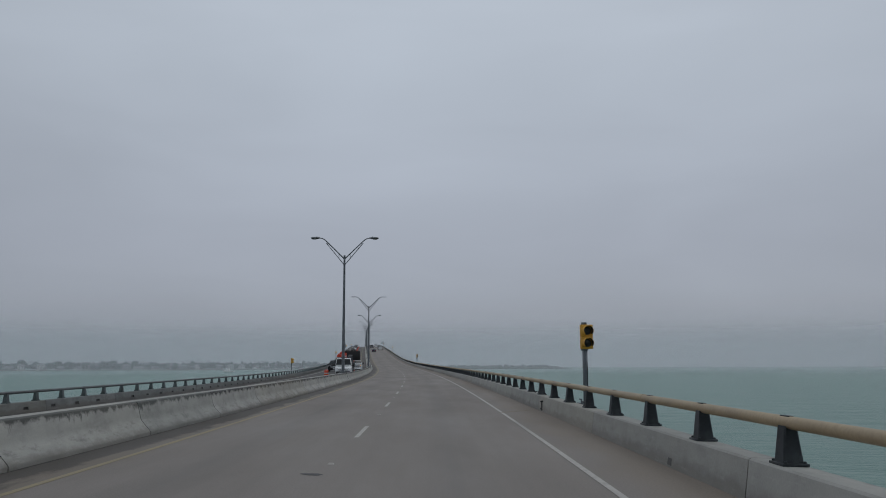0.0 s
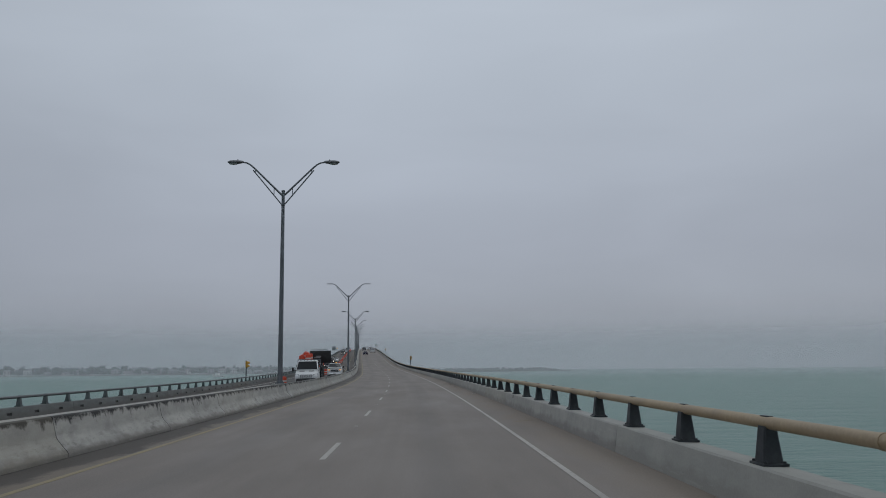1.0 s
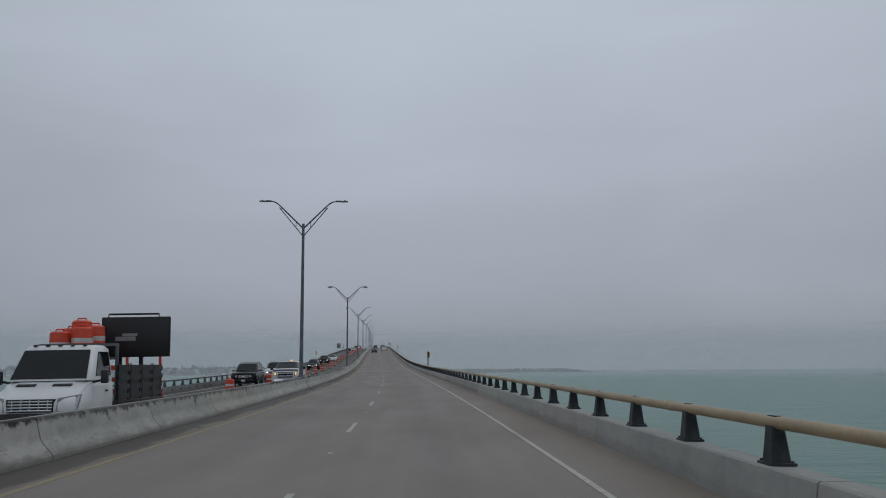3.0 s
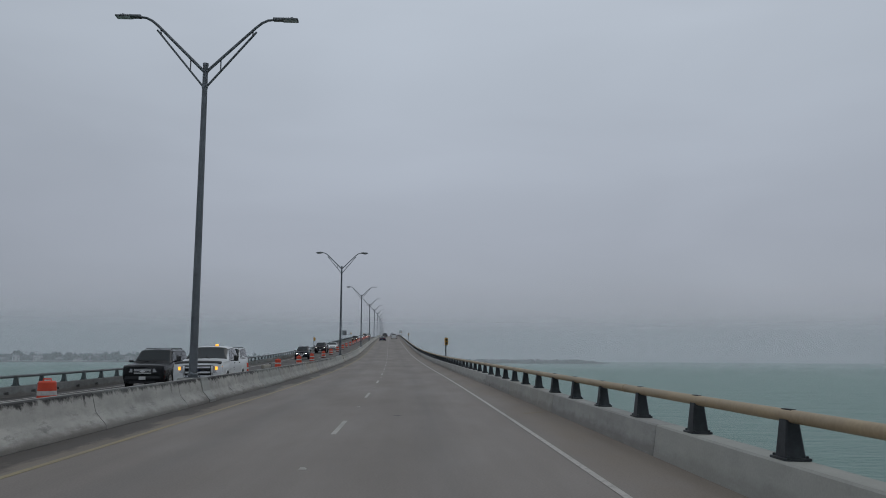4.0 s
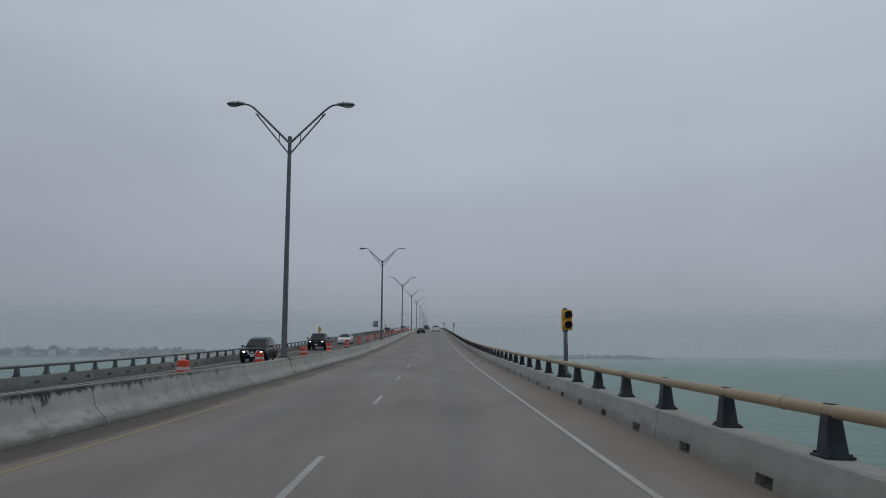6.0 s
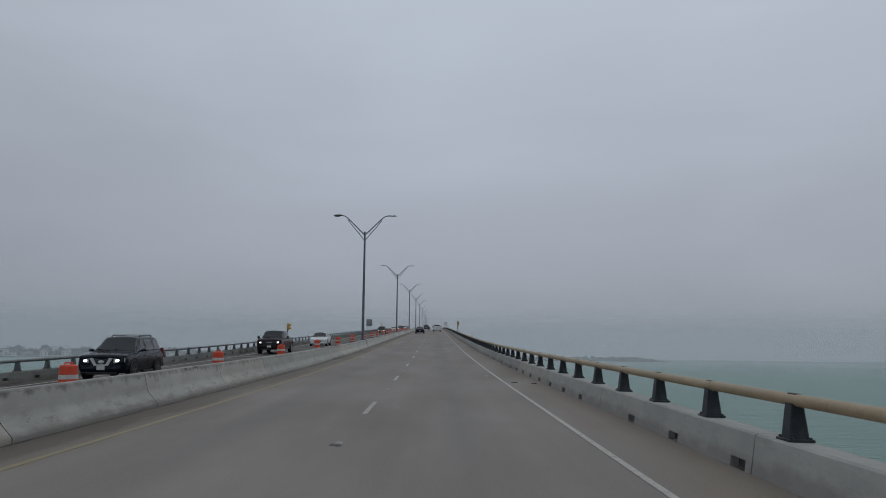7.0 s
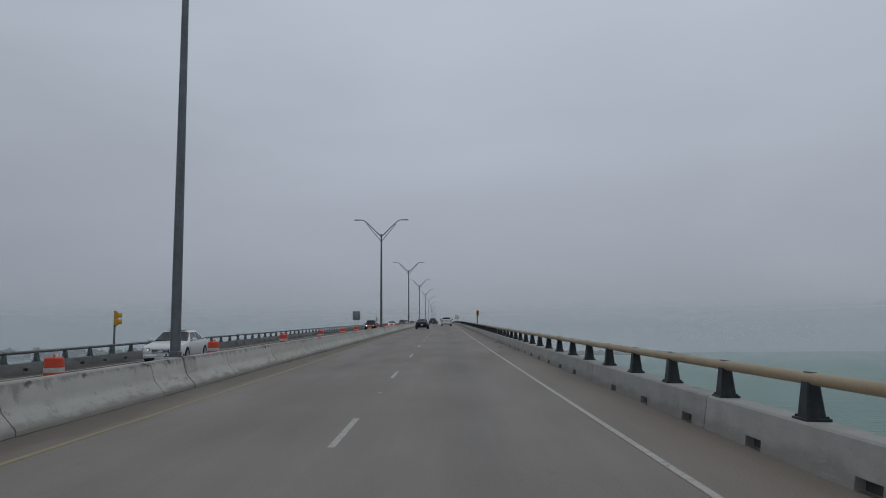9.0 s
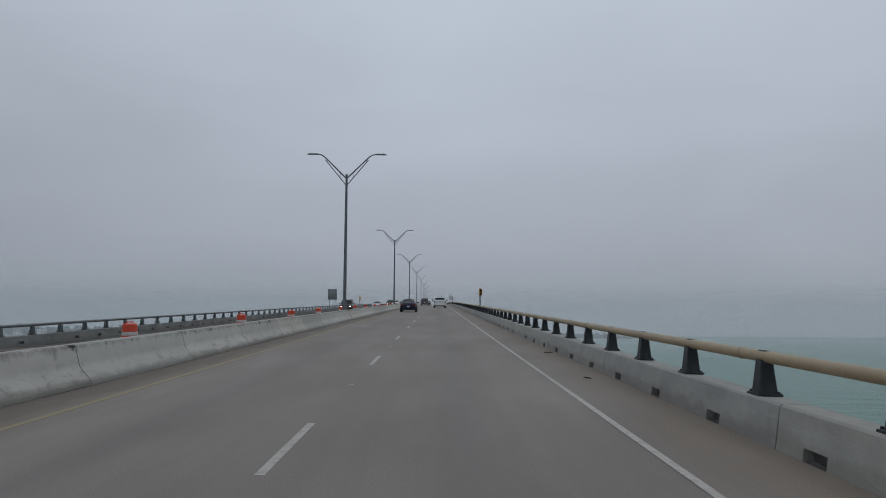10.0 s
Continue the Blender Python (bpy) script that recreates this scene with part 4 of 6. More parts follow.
def vehicle(name, label, category, group, L, W, H, paint, stations, belt, cabin, doors, wheels, front, rear, rim=M_rim, bed=None, glass=M_glass, lit=True, rack=False, sunroof=False):
    """A road vehicle: one smooth shell swept from sections along its length, with glass, doors, lamps and wheels fitted to it."""
    v = thing(name, label, category, group)
    y0, y1, r0, r1, wb, wr = cabin
    y0, y1, r0, r1 = y0 * L, y1 * L, r0 * L, r1 * L
    ends = sorted(stations)
    ey = np.array([e[0] * L for e in ends])

    def blur(f, y, d):
        return sum(f(y + d * k) for k in (-1, -0.5, 0, 0.5, 1)) / 5

    @functools.lru_cache(maxsize=None)
    def section(y):
        """Half a section at y, from the middle of the floor round to the middle of the roof."""
        near = max(0.0, min(0.07, (L / 2 - abs(y)) * 0.6))
        lo, hi, k = (blur(lambda t, i=i: float(np.interp(t, ey, [e[i] for e in ends])), y, near) for i in (1, 2, 3))
        c = blur(lambda t: float(np.interp(t, (y1, r1, r0, y0), (0, 1, 1, 0))), y, 0.045)
        w = W / 2 * k
        sh = w * 0.945
        tall = hi - lo
        crown = H - 0.035 * ((y - (r0 + r1) / 2) / max(0.5, (r0 - r1) / 2)) ** 2
        low = [(0, lo), (0.84 * w, lo), (0.93 * w, lo + 0.05), (0.972 * w, lo + 0.17), (w, lo + tall * 0.46), (0.996 * w, lo + tall * 0.70), (0.978 * w, hi - 0.075), (sh, hi)]
        bonnet = [(sh * 0.90, hi + 0.022), (sh * 0.80, hi + 0.034), (sh * 0.45, hi + 0.05), (0, hi + 0.056)]
        rw = wr * W / 2
        roof = [(rw, crown - 0.095), (rw - 0.09, crown - 0.03), (rw * 0.5, crown - 0.006), (0, crown)]
        return low + [(p[0] + (q[0] - p[0]) * c, p[1] + (q[1] - p[1]) * c) for p, q in zip(bonnet, roof)]

    SHOULDER, EDGE, MID = 7, 8, 11

    def skin(y, row, side):
        sec = section(round(max(-L / 2, min(L / 2, y)), 3))
        i = min(int(row), MID - 1)
        a, b = sec[i], sec[i + 1]
        t = row - i
        return Vector((side * (a[0] + (b[0] - a[0]) * t), y, a[1] + (b[1] - a[1]) * t))

    ys = sorted(set(np.round(np.concatenate([np.linspace(-L / 2, L / 2, 64), ey, [y0, y1, r0, r1, y0 - 0.05, y1 + 0.05, r0 - 0.05, r1 + 0.05]]), 4)))
    bm = bmesh.new()
    rings = []
    for y in ys:
        sec = section(y)
        rings.append([(x, y, z) for x, z in sec] + [(-x, y, z) for x, z in sec[-2:0:-1]])
    loft(bm, rings)
    body = part("body", bm, paint, v, smooth=38)

    def patch(nm, corners, mat, out=0.006, rows=6, cols=6, label="", under=0.02, parent=body):
        """A plate that follows the shell; corners: (y, row, side) at bottom-near, bottom-far, top-far, top-near."""
        a, b, c, d = (np.array((q[0], q[1] * 1.0, q[2])) for q in corners)
        across = a[2] != b[2]
        grid = []
        for i in range(rows + 1):
            t = i / rows
            line = []
            for j in range(cols + 1):
                u = j / cols
                if across:
                    e = 2 * u - 1
                    p, q = (a, d) if e < 0 else (b, c)
                    y, r = p[0] + (q[0] - p[0]) * t, p[1] + (q[1] - p[1]) * t
                    line.append((y, MID - (MID - r) * abs(e), p[2]))
                else:
                    p = (a + (b - a) * u) * (1 - t) + (d + (c - d) * u) * t
                    line.append((p[0], p[1], p[2]))
            grid.append(line)
        bm = bmesh.new()
        over, below = [], []
        for line in grid:
            ro, rb = [], []
            for y, r, k in line:
                p = skin(y, r, k)
                e = skin(min(L / 2, y + 0.03), r, k) - skin(max(-L / 2, y - 0.03), r, k)
                f = skin(y, min(MID, r + 0.12), k) - skin(y, r - 0.12, k)
                n = e.cross(f)
                n = n.normalized() if n.length > 1e-7 else Vector((0, 0, 1))
                if n.dot(p - Vector((0, p.y * 0.9, 0.7))) < 0:
                    n = -n
                ro.append(bm.verts.new(p + n * out))
                rb.append(bm.verts.new(p - n * under))
            over.append(ro)
            below.append(rb)
        for g in (over, below):
            for i in range(rows):
                for j in range(cols):
                    bm.faces.new((g[i][j], g[i][j + 1], g[i + 1][j + 1], g[i + 1][j]))
        rim_ = [(0, j) for j in range(cols)] + [(i, cols) for i in range(rows)] + [(rows, j) for j in range(cols, 0, -1)] + [(i, 0) for i in range(rows, 0, -1)]
        for (i, j), (m, q) in zip(rim_, rim_[1:] + rim_[:1]):
            bm.faces.new((over[i][j], over[m][q], below[m][q], below[i][j]))
        return part(nm, bm, mat, parent, label, smooth=40)

    # glass, each pane in a black seal a little lower than the glass
    f0, f1 = y0 - 0.10 * (y0 - r0) - 0.02, r0 + 0.05 * (y0 - r0)
    patch("windscreen_seal", ((f0 + 0.05, EDGE - 0.12, -1), (f0 + 0.05, EDGE - 0.12, 1), (f1 - 0.03, EDGE + 0.05, 1), (f1 - 0.03, EDGE + 0.05, -1)), M_black, 0.003, 8, 16)
    shield = patch("windscreen", ((f0, EDGE + 0.03, -1), (f0, EDGE + 0.03, 1), (f1, EDGE + 0.35, 1), (f1, EDGE + 0.35, -1)), M_windscreen, 0.007, 8, 16)
    b0, b1 = y1 + 0.14 * (r1 - y1), r1 - 0.1 * (r1 - y1)
    patch("rear_window", ((b0, EDGE + 0.2, -1), (b0, EDGE + 0.2, 1), (b1, EDGE + 0.4, 1), (b1, EDGE + 0.4, -1)), glass, 0.007, 8, 12)
    span = y1 - y0
    for l, r in doors:
        for k in (-1, 1):
            lean = lambda y, row: y + (((r0 - y0) * 0.86 if l < 0.2 and y > y0 + span * 0.3 else ((r1 - y1) * 0.80 if r < 0.2 and y < y0 + span * 0.7 else 0.0)) if row > EDGE - 0.5 else 0.0)
            ya, yb = y0 + span * l, y0 + span * (1 - r)
            for nm, mat, g, e, out in (("window_seal", M_black, 0.014, 0.05, 0.003), ("side_window", glass, 0.0, 0.0, 0.007)):
                patch(nm, ((ya + g, SHOULDER + 0.12 - e, k), (yb - g, SHOULDER + 0.12 - e, k), (lean(yb, EDGE) - g, EDGE - 0.06 + e, k), (lean(ya, EDGE) + g, EDGE - 0.06 + e, k)), mat, out, 5, 6)
    for k in (-1, 1):
        bm = bmesh.new()
        a = skin(y0 - 0.02, MID - 0.4, k) + Vector((0, 0.0, 0.02))
        b = skin(y0 - 0.16, MID - (2.4 if k > 0 else 0.02), k if k > 0 else 1) + Vector((0, 0.0, 0.03))
        tube(bm, [a, (a + b) / 2 + Vector((0, 0.01, 0.012)), b], 0.013, 6)
        part("wiper", bm, M_trim, shield)
    if front.get("deflector"):
        patch("bonnet_deflector", ((L / 2 - 0.03, SHOULDER + 0.1, -1), (L / 2 - 0.03, SHOULDER + 0.1, 1), (L / 2 - 0.17, SHOULDER + 0.3, 1), (L / 2 - 0.17, SHOULDER + 0.3, -1)), M_trim, 0.035, 5, 18, "dark plastic bonnet deflector", parent=v)
    # doors and handles
    side = W / 2 * max(e[3] for e in stations)
    for k in (-1, 1):
        for i in range(min(len(doors), 2)):
            l, r = doors[i]
            a, b = y0 + span * l + 0.1, y0 + span * (1 - r) - 0.09
            patch("door_gap", ((a + 0.012, 2.8, k), (b - 0.012, 2.8, k), (b - 0.012, SHOULDER - 0.02, k), (a + 0.012, SHOULDER - 0.02, k)), M_black, 0.002, 6, 4)
            door = patch("door", ((a, 2.9, k), (b, 2.9, k), (b, SHOULDER - 0.06, k), (a, SHOULDER - 0.06, k)), paint, 0.005, 6, 4, parent=v)
            p = skin(b + 0.17, 5.7, k)
            bm = bmesh.new()
            box(bm, p.x + k * 0.02, p.y, p.z - 0.02, 0.035, 0.2, 0.036, 0.01)
            part("door_handle", bm, paint if paint is PAINT["white"] and category != "pickup truck" else M_trim, door)
        bm = bmesh.new()
        tall = 0.27 if category == "pickup truck" else 0.155
        far = 0.19 if category == "pickup truck" else 0.11
        my = y0 - 0.34 * (y0 - r0) - 0.14
        sit = belt - (0.10 if category == "pickup truck" else 0.0)
        loft(bm, [[(k * (side + far - 0.10), my + 0.01, sit + 0.03), (k * (side + far + 0.10), my + 0.01, sit + 0.04), (k * (side + far + 0.10), my + 0.01, sit + tall), (k * (side + far - 0.10), my + 0.01, sit + tall + 0.01)],
                  [(k * (side + far - 0.095), my + 0.07, sit + 0.03), (k * (side + far + 0.095), my + 0.05, sit + 0.045), (k * (side + far + 0.095), my + 0.05, sit + tall - 0.01), (k * (side + far - 0.095), my + 0.07, sit + tall)],
                  [(k * (side + far - 0.07), my + 0.12, sit + 0.06), (k * (side + far + 0.06), my + 0.10, sit + 0.07), (k * (side + far + 0.06), my + 0.10, sit + tall - 0.04), (k * (side + far - 0.07), my + 0.12, sit + tall - 0.03)]])
        box(bm, k * (side + far * 0.25), my + 0.02, sit + 0.04, far + 0.10, 0.06, 0.05, 0.01)
        mir = part("wing_mirror", bm, front.get("mirror", paint), v)
        bm = bmesh.new()
        box(bm, k * (side + far), my + 0.006, sit + 0.05, 0.16, 0.006, tall - 0.045)
        part("mirror_glass", bm, M_glass, mir)
        # sill
        bm = bmesh.new()
        box(bm, k * side * 0.93, (y0 + y1) / 2, sorted(stations)[len(stations) // 2][1] - 0.02, 0.12, (wheels[0][0] - wheels[1][0]) * L - 1.0, 0.10, 0.02)
        part("sill", bm, M_trim, v)
    for (yw, r, wd) in wheels:
        for k in (-1, 1):
            arch(v, k * (side - 0.006), yw * L, r * 1.215, M_black)
            bm = bmesh.new()
            rings = []
            for i in range(19):
                q = math.pi * (i / 18) * 1.12 - 0.06 * math.pi
                pt = lambda m, x: (k * x, yw * L + m * math.cos(q), max(0.24, r * 1.0 + m * math.sin(q)))
                rings.append([pt(r * 1.19, side * 0.95), pt(r * 1.19, side + 0.012), pt(r * 1.22, side + 0.016), pt(r * 1.28, side + 0.003), pt(r * 1.30, side * 0.95)])
            loft(bm, rings)
            part("wing_flare", bm, paint, v)
            wheel(v, k * (side - wd / 2 + 0.03), yw * L, r, wd, rim)
    # nose
    yf = L / 2
    gw, gz, gh = front["grille"]
    bm = bmesh.new()
    box(bm, 0, yf - 0.045, gz, gw, 0.12, gh, 0.02)
    gr = part("grille", bm, front.get("grille_mat", M_black), v)
    if front.get("vee"):
        bm = bmesh.new()
        for k in (-1, 1):
            loft(bm, [[(k * (gw / 2 + 0.02), yf + y, gz + gh + 0.03), (k * (gw / 2 - 0.12), yf + y, gz + gh + 0.03), (k * (gw / 2 - 0.26), yf + y, gz + 0.01), (k * (gw / 2 - 0.16), yf + y, gz - 0.03)] for y in (-0.03, 0.05)])
        box(bm, 0, yf + 0.02, gz - 0.03, gw - 0.4, 0.07, 0.05, 0.01)
        part("grille_frame", bm, M_chrome, gr)
    if front.get("surround"):
        bm = bmesh.new()
        for z in (gz - 0.06, gz + gh):
            box(bm, 0, yf - 0.015, z, gw + 0.14, 0.09, 0.06, 0.015)
        for x in (-1, 1):
            box(bm, x * (gw / 2 + 0.035), yf - 0.015, gz, 0.07, 0.09, gh, 0.015)
        part("grille_frame", bm, M_chrome, gr)
    bm = bmesh.new()
    for i in range(front.get("slats", 3)):
        box(bm, 0, yf + 0.018, gz + gh * (i + 0.5) / front.get("slats", 3) - 0.012, gw * 0.94, 0.02, front.get("slat_h", 0.025), 0.004)
    part("grille_slats", bm, front.get("slat_mat", M_chrome), gr)
    if "name_bar" in front:
        bm = bmesh.new()
        box(bm, 0, yf + 0.025, gz + gh * 0.62, 0.46, 0.02, 0.04, 0.005)
        part("name_bar", bm, M_rim, gr)
    elif "badge" in front:
        bm = bmesh.new()
        lathe(bm, [(0.085, 0), (0.08, 0.02), (0.02, 0.025)], 20, (0, yf + 0.03, gz + gh / 2), Matrix.Diagonal((1.5, 1, 0.75)).to_3x3() @ Matrix.Rotation(radians(-90), 3, "X"))
        part("badge", bm, front["badge"], gr)
    hx, hz, hw, hh = front["lamp"]
    wrap = front.get("wrap", 0.11)
    for k in (-1, 1):
        bm = bmesh.new()
        loft(bm, [[(k * (hx - hw / 2), yf - 0.16, hz), (k * (hx + hw / 2), yf - 0.30, hz + 0.03), (k * (hx + hw / 2), yf - 0.30, hz + hh + 0.02), (k * (hx - hw / 2), yf - 0.16, hz + hh)],
                  [(k * (hx - hw / 2), yf + 0.025, hz), (k * (hx + hw / 2), yf + 0.02 - wrap, hz + 0.03), (k * (hx + hw / 2), yf + 0.0 - wrap, hz + hh + 0.02), (k * (hx - hw / 2), yf + 0.015, hz + hh)]])
        hl = part("headlight", bm, M_headlight_off, v)
        if lit:
            bm = bmesh.new()
            bw, bh = front.get("lit_size", (hw * 0.5, hh * 0.5))
            bx = hx + front.get("bulb_out", 0.0)
            front_at = lambda x: yf + 0.035 - (wrap + 0.02) * (x - hx + hw / 2) / hw
            z0 = hz + hh * front.get("lit_at", 0.5) - bh / 2
            loft(bm, [[(k * (bx - bw / 2), front_at(bx - bw / 2) - 0.03, z0), (k * (bx + bw / 2), front_at(bx + bw / 2) - 0.03, z0 + 0.01), (k * (bx + bw / 2), front_at(bx + bw / 2) - 0.03, z0 + bh + 0.01), (k * (bx - bw / 2), front_at(bx - bw / 2) - 0.03, z0 + bh)],
                      [(k * (bx - bw * 0.46), front_at(bx - bw / 2), z0 + 0.01), (k * (bx + bw * 0.46), front_at(bx + bw / 2), z0 + 0.02), (k * (bx + bw * 0.46), front_at(bx + bw / 2), z0 + bh), (k * (bx - bw * 0.46), front_at(bx - bw / 2), z0 + bh - 0.01)]])
            part("lit_bulb", bm, front.get("bulb", M_headlight), hl)
        if "turn_lamp" in front:
            bm = bmesh.new()
            box(bm, k * hx, yf - 0.01, hz - front["turn_lamp"], hw * 0.96, 0.06, front["turn_lamp"] - 0.012, 0.008)
            part("turn_lamp", bm, M_amber_off, v, "amber turn lens")
    bm = bmesh.new()
    bz, bh_ = front["bumper"]
    loft(bm, [[(-W / 2 * 0.97, yf - 0.35, bz), (-W / 2 * 0.8, yf + 0.03, bz), (W / 2 * 0.8, yf + 0.03, bz), (W / 2 * 0.97, yf - 0.35, bz)],
              [(-W / 2 * 0.985, yf - 0.35, bz + bh_ * 0.5), (-W / 2 * 0.82, yf + 0.055, bz + bh_ * 0.5), (W / 2 * 0.82, yf + 0.055, bz + bh_ * 0.5), (W / 2 * 0.985, yf - 0.35, bz + bh_ * 0.5)],
              [(-W / 2 * 0.97, yf - 0.35, bz + bh_), (-W / 2 * 0.8, yf + 0.02, bz + bh_), (W / 2 * 0.8, yf + 0.02, bz + bh_), (W / 2 * 0.97, yf - 0.35, bz + bh_)]])
    bump_ob = part("front_bumper", bm, front.get("bumper_mat", paint), v, smooth=25)
    bm = bmesh.new()
    box(bm, 0, yf + 0.055, bz + bh_ * 0.3, 0.31, 0.02, 0.155, 0.004)
    part("licence_plate", bm, M_plate, bump_ob, "blank pale plate")
    bm = bmesh.new()
    box(bm, 0, yf - 0.02, bz + 0.04 - 0.14, W * 0.62, 0.09, 0.14, 0.01)
    part("air_dam", bm, M_trim, bump_ob)
    for k in (-1, 1):
        bm = bmesh.new()
        lathe(bm, [(0.05, -0.04), (0.05, 0.01), (0.01, 0.014)], 12, (k * W * 0.36, yf + 0.03, bz + bh_ * 0.45), Matrix.Rotation(radians(-90), 3, "X"))
        part("fog_lamp", bm, front.get("fog", M_headlight_off), bump_ob)
    # tail
    yr = -L / 2
    tx, tz, tw, th = rear["lamp"]
    for k in (-1, 1):
        bm = bmesh.new()
        box(bm, k * tx, yr + 0.04, tz, tw, 0.12, th, 0.015)
        part("tail_lamp", bm, M_tail, v)
    bm = bmesh.new()
    box(bm, 0, yr + 0.02, rear["bumper"][0], W * 0.93, 0.2, rear["bumper"][1], 0.03)
    part("rear_bumper", bm, rear.get("bumper_mat", paint), v)
    bm = bmesh.new()
    box(bm, 0, yr - 0.02, rear["plate"], 0.31, 0.03, 0.155, 0.004)
    part("licence_plate", bm, M_plate, v, "blank pale plate")
    if bed:
        a, b, z0, z1 = bed
        for k in (-1, 1):
            bm = bmesh.new()
            box(bm, k * (side - 0.12), (a + b) / 2 * L, z1 - 0.03, 0.09, (a - b) * L - 0.06, 0.05, 0.015)
            part("bed_rail", bm, M_trim, v, "black plastic bed rail cap")
        bm = bmesh.new()
        box(bm, 0, b * L + 0.01, z1 - 0.62, W * 0.80, 0.07, 0.60, 0.02)
        gate = part("tailgate", bm, paint, v)
        bm = bmesh.new()
        box(bm, 0, b * L - 0.03, z1 - 0.16, 0.28, 0.03, 0.07, 0.01)
        part("tailgate_handle", bm, M_trim, gate)
        # the body is solid here: a black slab draws the shade of an open bed
        bm = bmesh.new()
        box(bm, 0, (a + b) / 2 * L, z1 - 0.01, W * 0.80, (a - b) * L - 0.12, 0.03, 0.008)
        part("bed_shade_slab", bm, M_trim, v, "black slab drawn for the shaded open load bed")
    if rack:
        for k in (-1, 1):
            bm = bmesh.new()
            x = k * (wr * W / 2 - 0.13)
            tube(bm, [(x, r0 - 0.35, H - 0.05), (x, r0 - 0.5, H + 0.03), (x, r1 + 0.4, H + 0.03), (x, r1 + 0.25, H - 0.05)], 0.026, 6)
            part("roof_rail", bm, M_trim, v)
        for y in (r0 - 0.9, r1 + 0.7):
            bm = bmesh.new()
            box(bm, 0, y, H + 0.02, wr * W - 0.28, 0.06, 0.03, 0.008)
            part("roof_bar", bm, M_trim, v)
    if sunroof:
        bm = bmesh.new()
        box(bm, 0, (r0 + r1) / 2 + 0.2, H - 0.016, wr * W / 2 * 1.1, 0.75, 0.024, 0.006)
        part("sunroof", bm, M_glass, body)
    return v


PICKUP = [(0.5, 0.46, 1.06, 0.93), (0.494, 0.40, 1.125, 0.975), (0.47, 0.36, 1.17, 1.0), (0.36, 0.36, 1.205, 1.0), (0.26, 0.36, 1.235, 1.0), (0.0, 0.36, 1.26, 1.0), (-0.181, 0.36, 1.26, 1.0), (-0.183, 0.36, 1.245, 1.0), (-0.485, 0.42, 1.235, 1.0), (-0.497, 0.5, 1.21, 0.98)]
SUV = [(0.5, 0.42, 0.93, 0.88), (0.488, 0.34, 1.01, 0.955), (0.45, 0.30, 1.06, 0.995), (0.3, 0.28, 1.10, 1.0), (0.2, 0.28, 1.13, 1.0), (-0.1, 0.28, 1.14, 1.0), (-0.4, 0.3, 1.14, 0.99), (-0.48, 0.34, 1.12, 0.95), (-0.5, 0.5, 1.05, 0.9)]
SEDAN = [(0.5, 0.36, 0.62, 0.78), (0.485, 0.24, 0.72, 0.89), (0.44, 0.2, 0.79, 0.97), (0.3, 0.19, 0.88, 1.0), (0.2, 0.19, 0.93, 1.0), (-0.05, 0.19, 0.96, 1.0), (-0.3, 0.2, 0.99, 0.99), (-0.42, 0.24, 1.0, 0.95), (-0.485, 0.3, 0.96, 0.89), (-0.5, 0.42, 0.84, 0.84)]


def scaled(st, k, lift=0.0):
    return [(y, lo + lift * 0.3, hi * k, w) for y, lo, hi, w in st]


def pickup(name, label, group, paint, lit, big=False, beacon=False, **kw):
    L, W, H = (6.25, 2.03, 2.0) if big else (5.85, 2.03, 1.87)
    k = 1.13 if big else 1.0
    front = {"grille": (1.05 if big else 1.2, 0.80 if big else 0.68, 0.40 if big else 0.36), "surround": big, "wrap": 0.05, "lit_size": (0.29, 0.15) if big else (0.17, 0.07), "lit_at": 0.68 if big else 0.6, "bulb_out": 0.05 if big else -0.04, "slats": 2 if big else 3, "slat_h": 0.07 if big else 0.03, "slat_mat": kw.get("slat", M_chrome), "lamp": (0.80, 0.90 if big else 0.84, 0.40, 0.28 if big else 0.17),
             "bumper": (0.46, 0.24), "bumper_mat": kw.get("bumper", M_chrome), "mirror": M_trim, "badge": kw.get("badge", M_chrome)}
    front["bulb"] = kw.get("bulb", M_headlight)
    front["deflector"] = big
    if "name_bar" in kw:
        front["name_bar"] = True
    front["lamp"] = (0.78, front["lamp"][1], front["lamp"][2], front["lamp"][3])
    v = vehicle(name, label, "pickup truck", group, L, W, H, paint, scaled(PICKUP, k), 1.26 * k, (0.262, -0.185, 0.125, -0.16, 0.93, 0.76), ((0.07, 0.545), (0.505, 0.08)),
                ((0.34, 0.45 if big else 0.41, 0.28), (-0.29, 0.45 if big else 0.41, 0.28)), front, {"lamp": (0.90, 0.85, 0.16, 0.36), "bumper": (0.5, 0.2), "bumper_mat": kw.get("bumper", M_chrome), "plate": 0.55}, rim=kw.get("rim", M_rim), bed=(-0.185, -0.495, 1.04 * k, 1.245 * k), lit=lit)
    if big:
        for k in (-1, 1):
            bm = bmesh.new()
            box(bm, k * (W / 2 - 0.012), 0.55, 1.05, 0.03, 0.36, 0.045)
            box(bm, k * (W / 2 - 0.012), 0.5, 0.96, 0.03, 0.24, 0.03)
            part("door_lettering", bm, M_sign_back, v, "grey bars of unreadable door lettering")
    if beacon:
        bm = bmesh.new()
        lathe(bm, [(0.08, H - 0.01), (0.08, H + 0.015), (0.07, H + 0.02)], 16, (-0.16, 0, 0))
        b = part("beacon_base", bm, M_trim, v)
        bm = bmesh.new()
        lathe(bm, [(0.075, H + 0.02), (0.07, H + 0.055), (0.05, H + 0.08), (0.01, H + 0.085)], 16, (-0.16, 0, 0))
        part("beacon", bm, M_amber, b, "lit amber warning beacon")
    return v


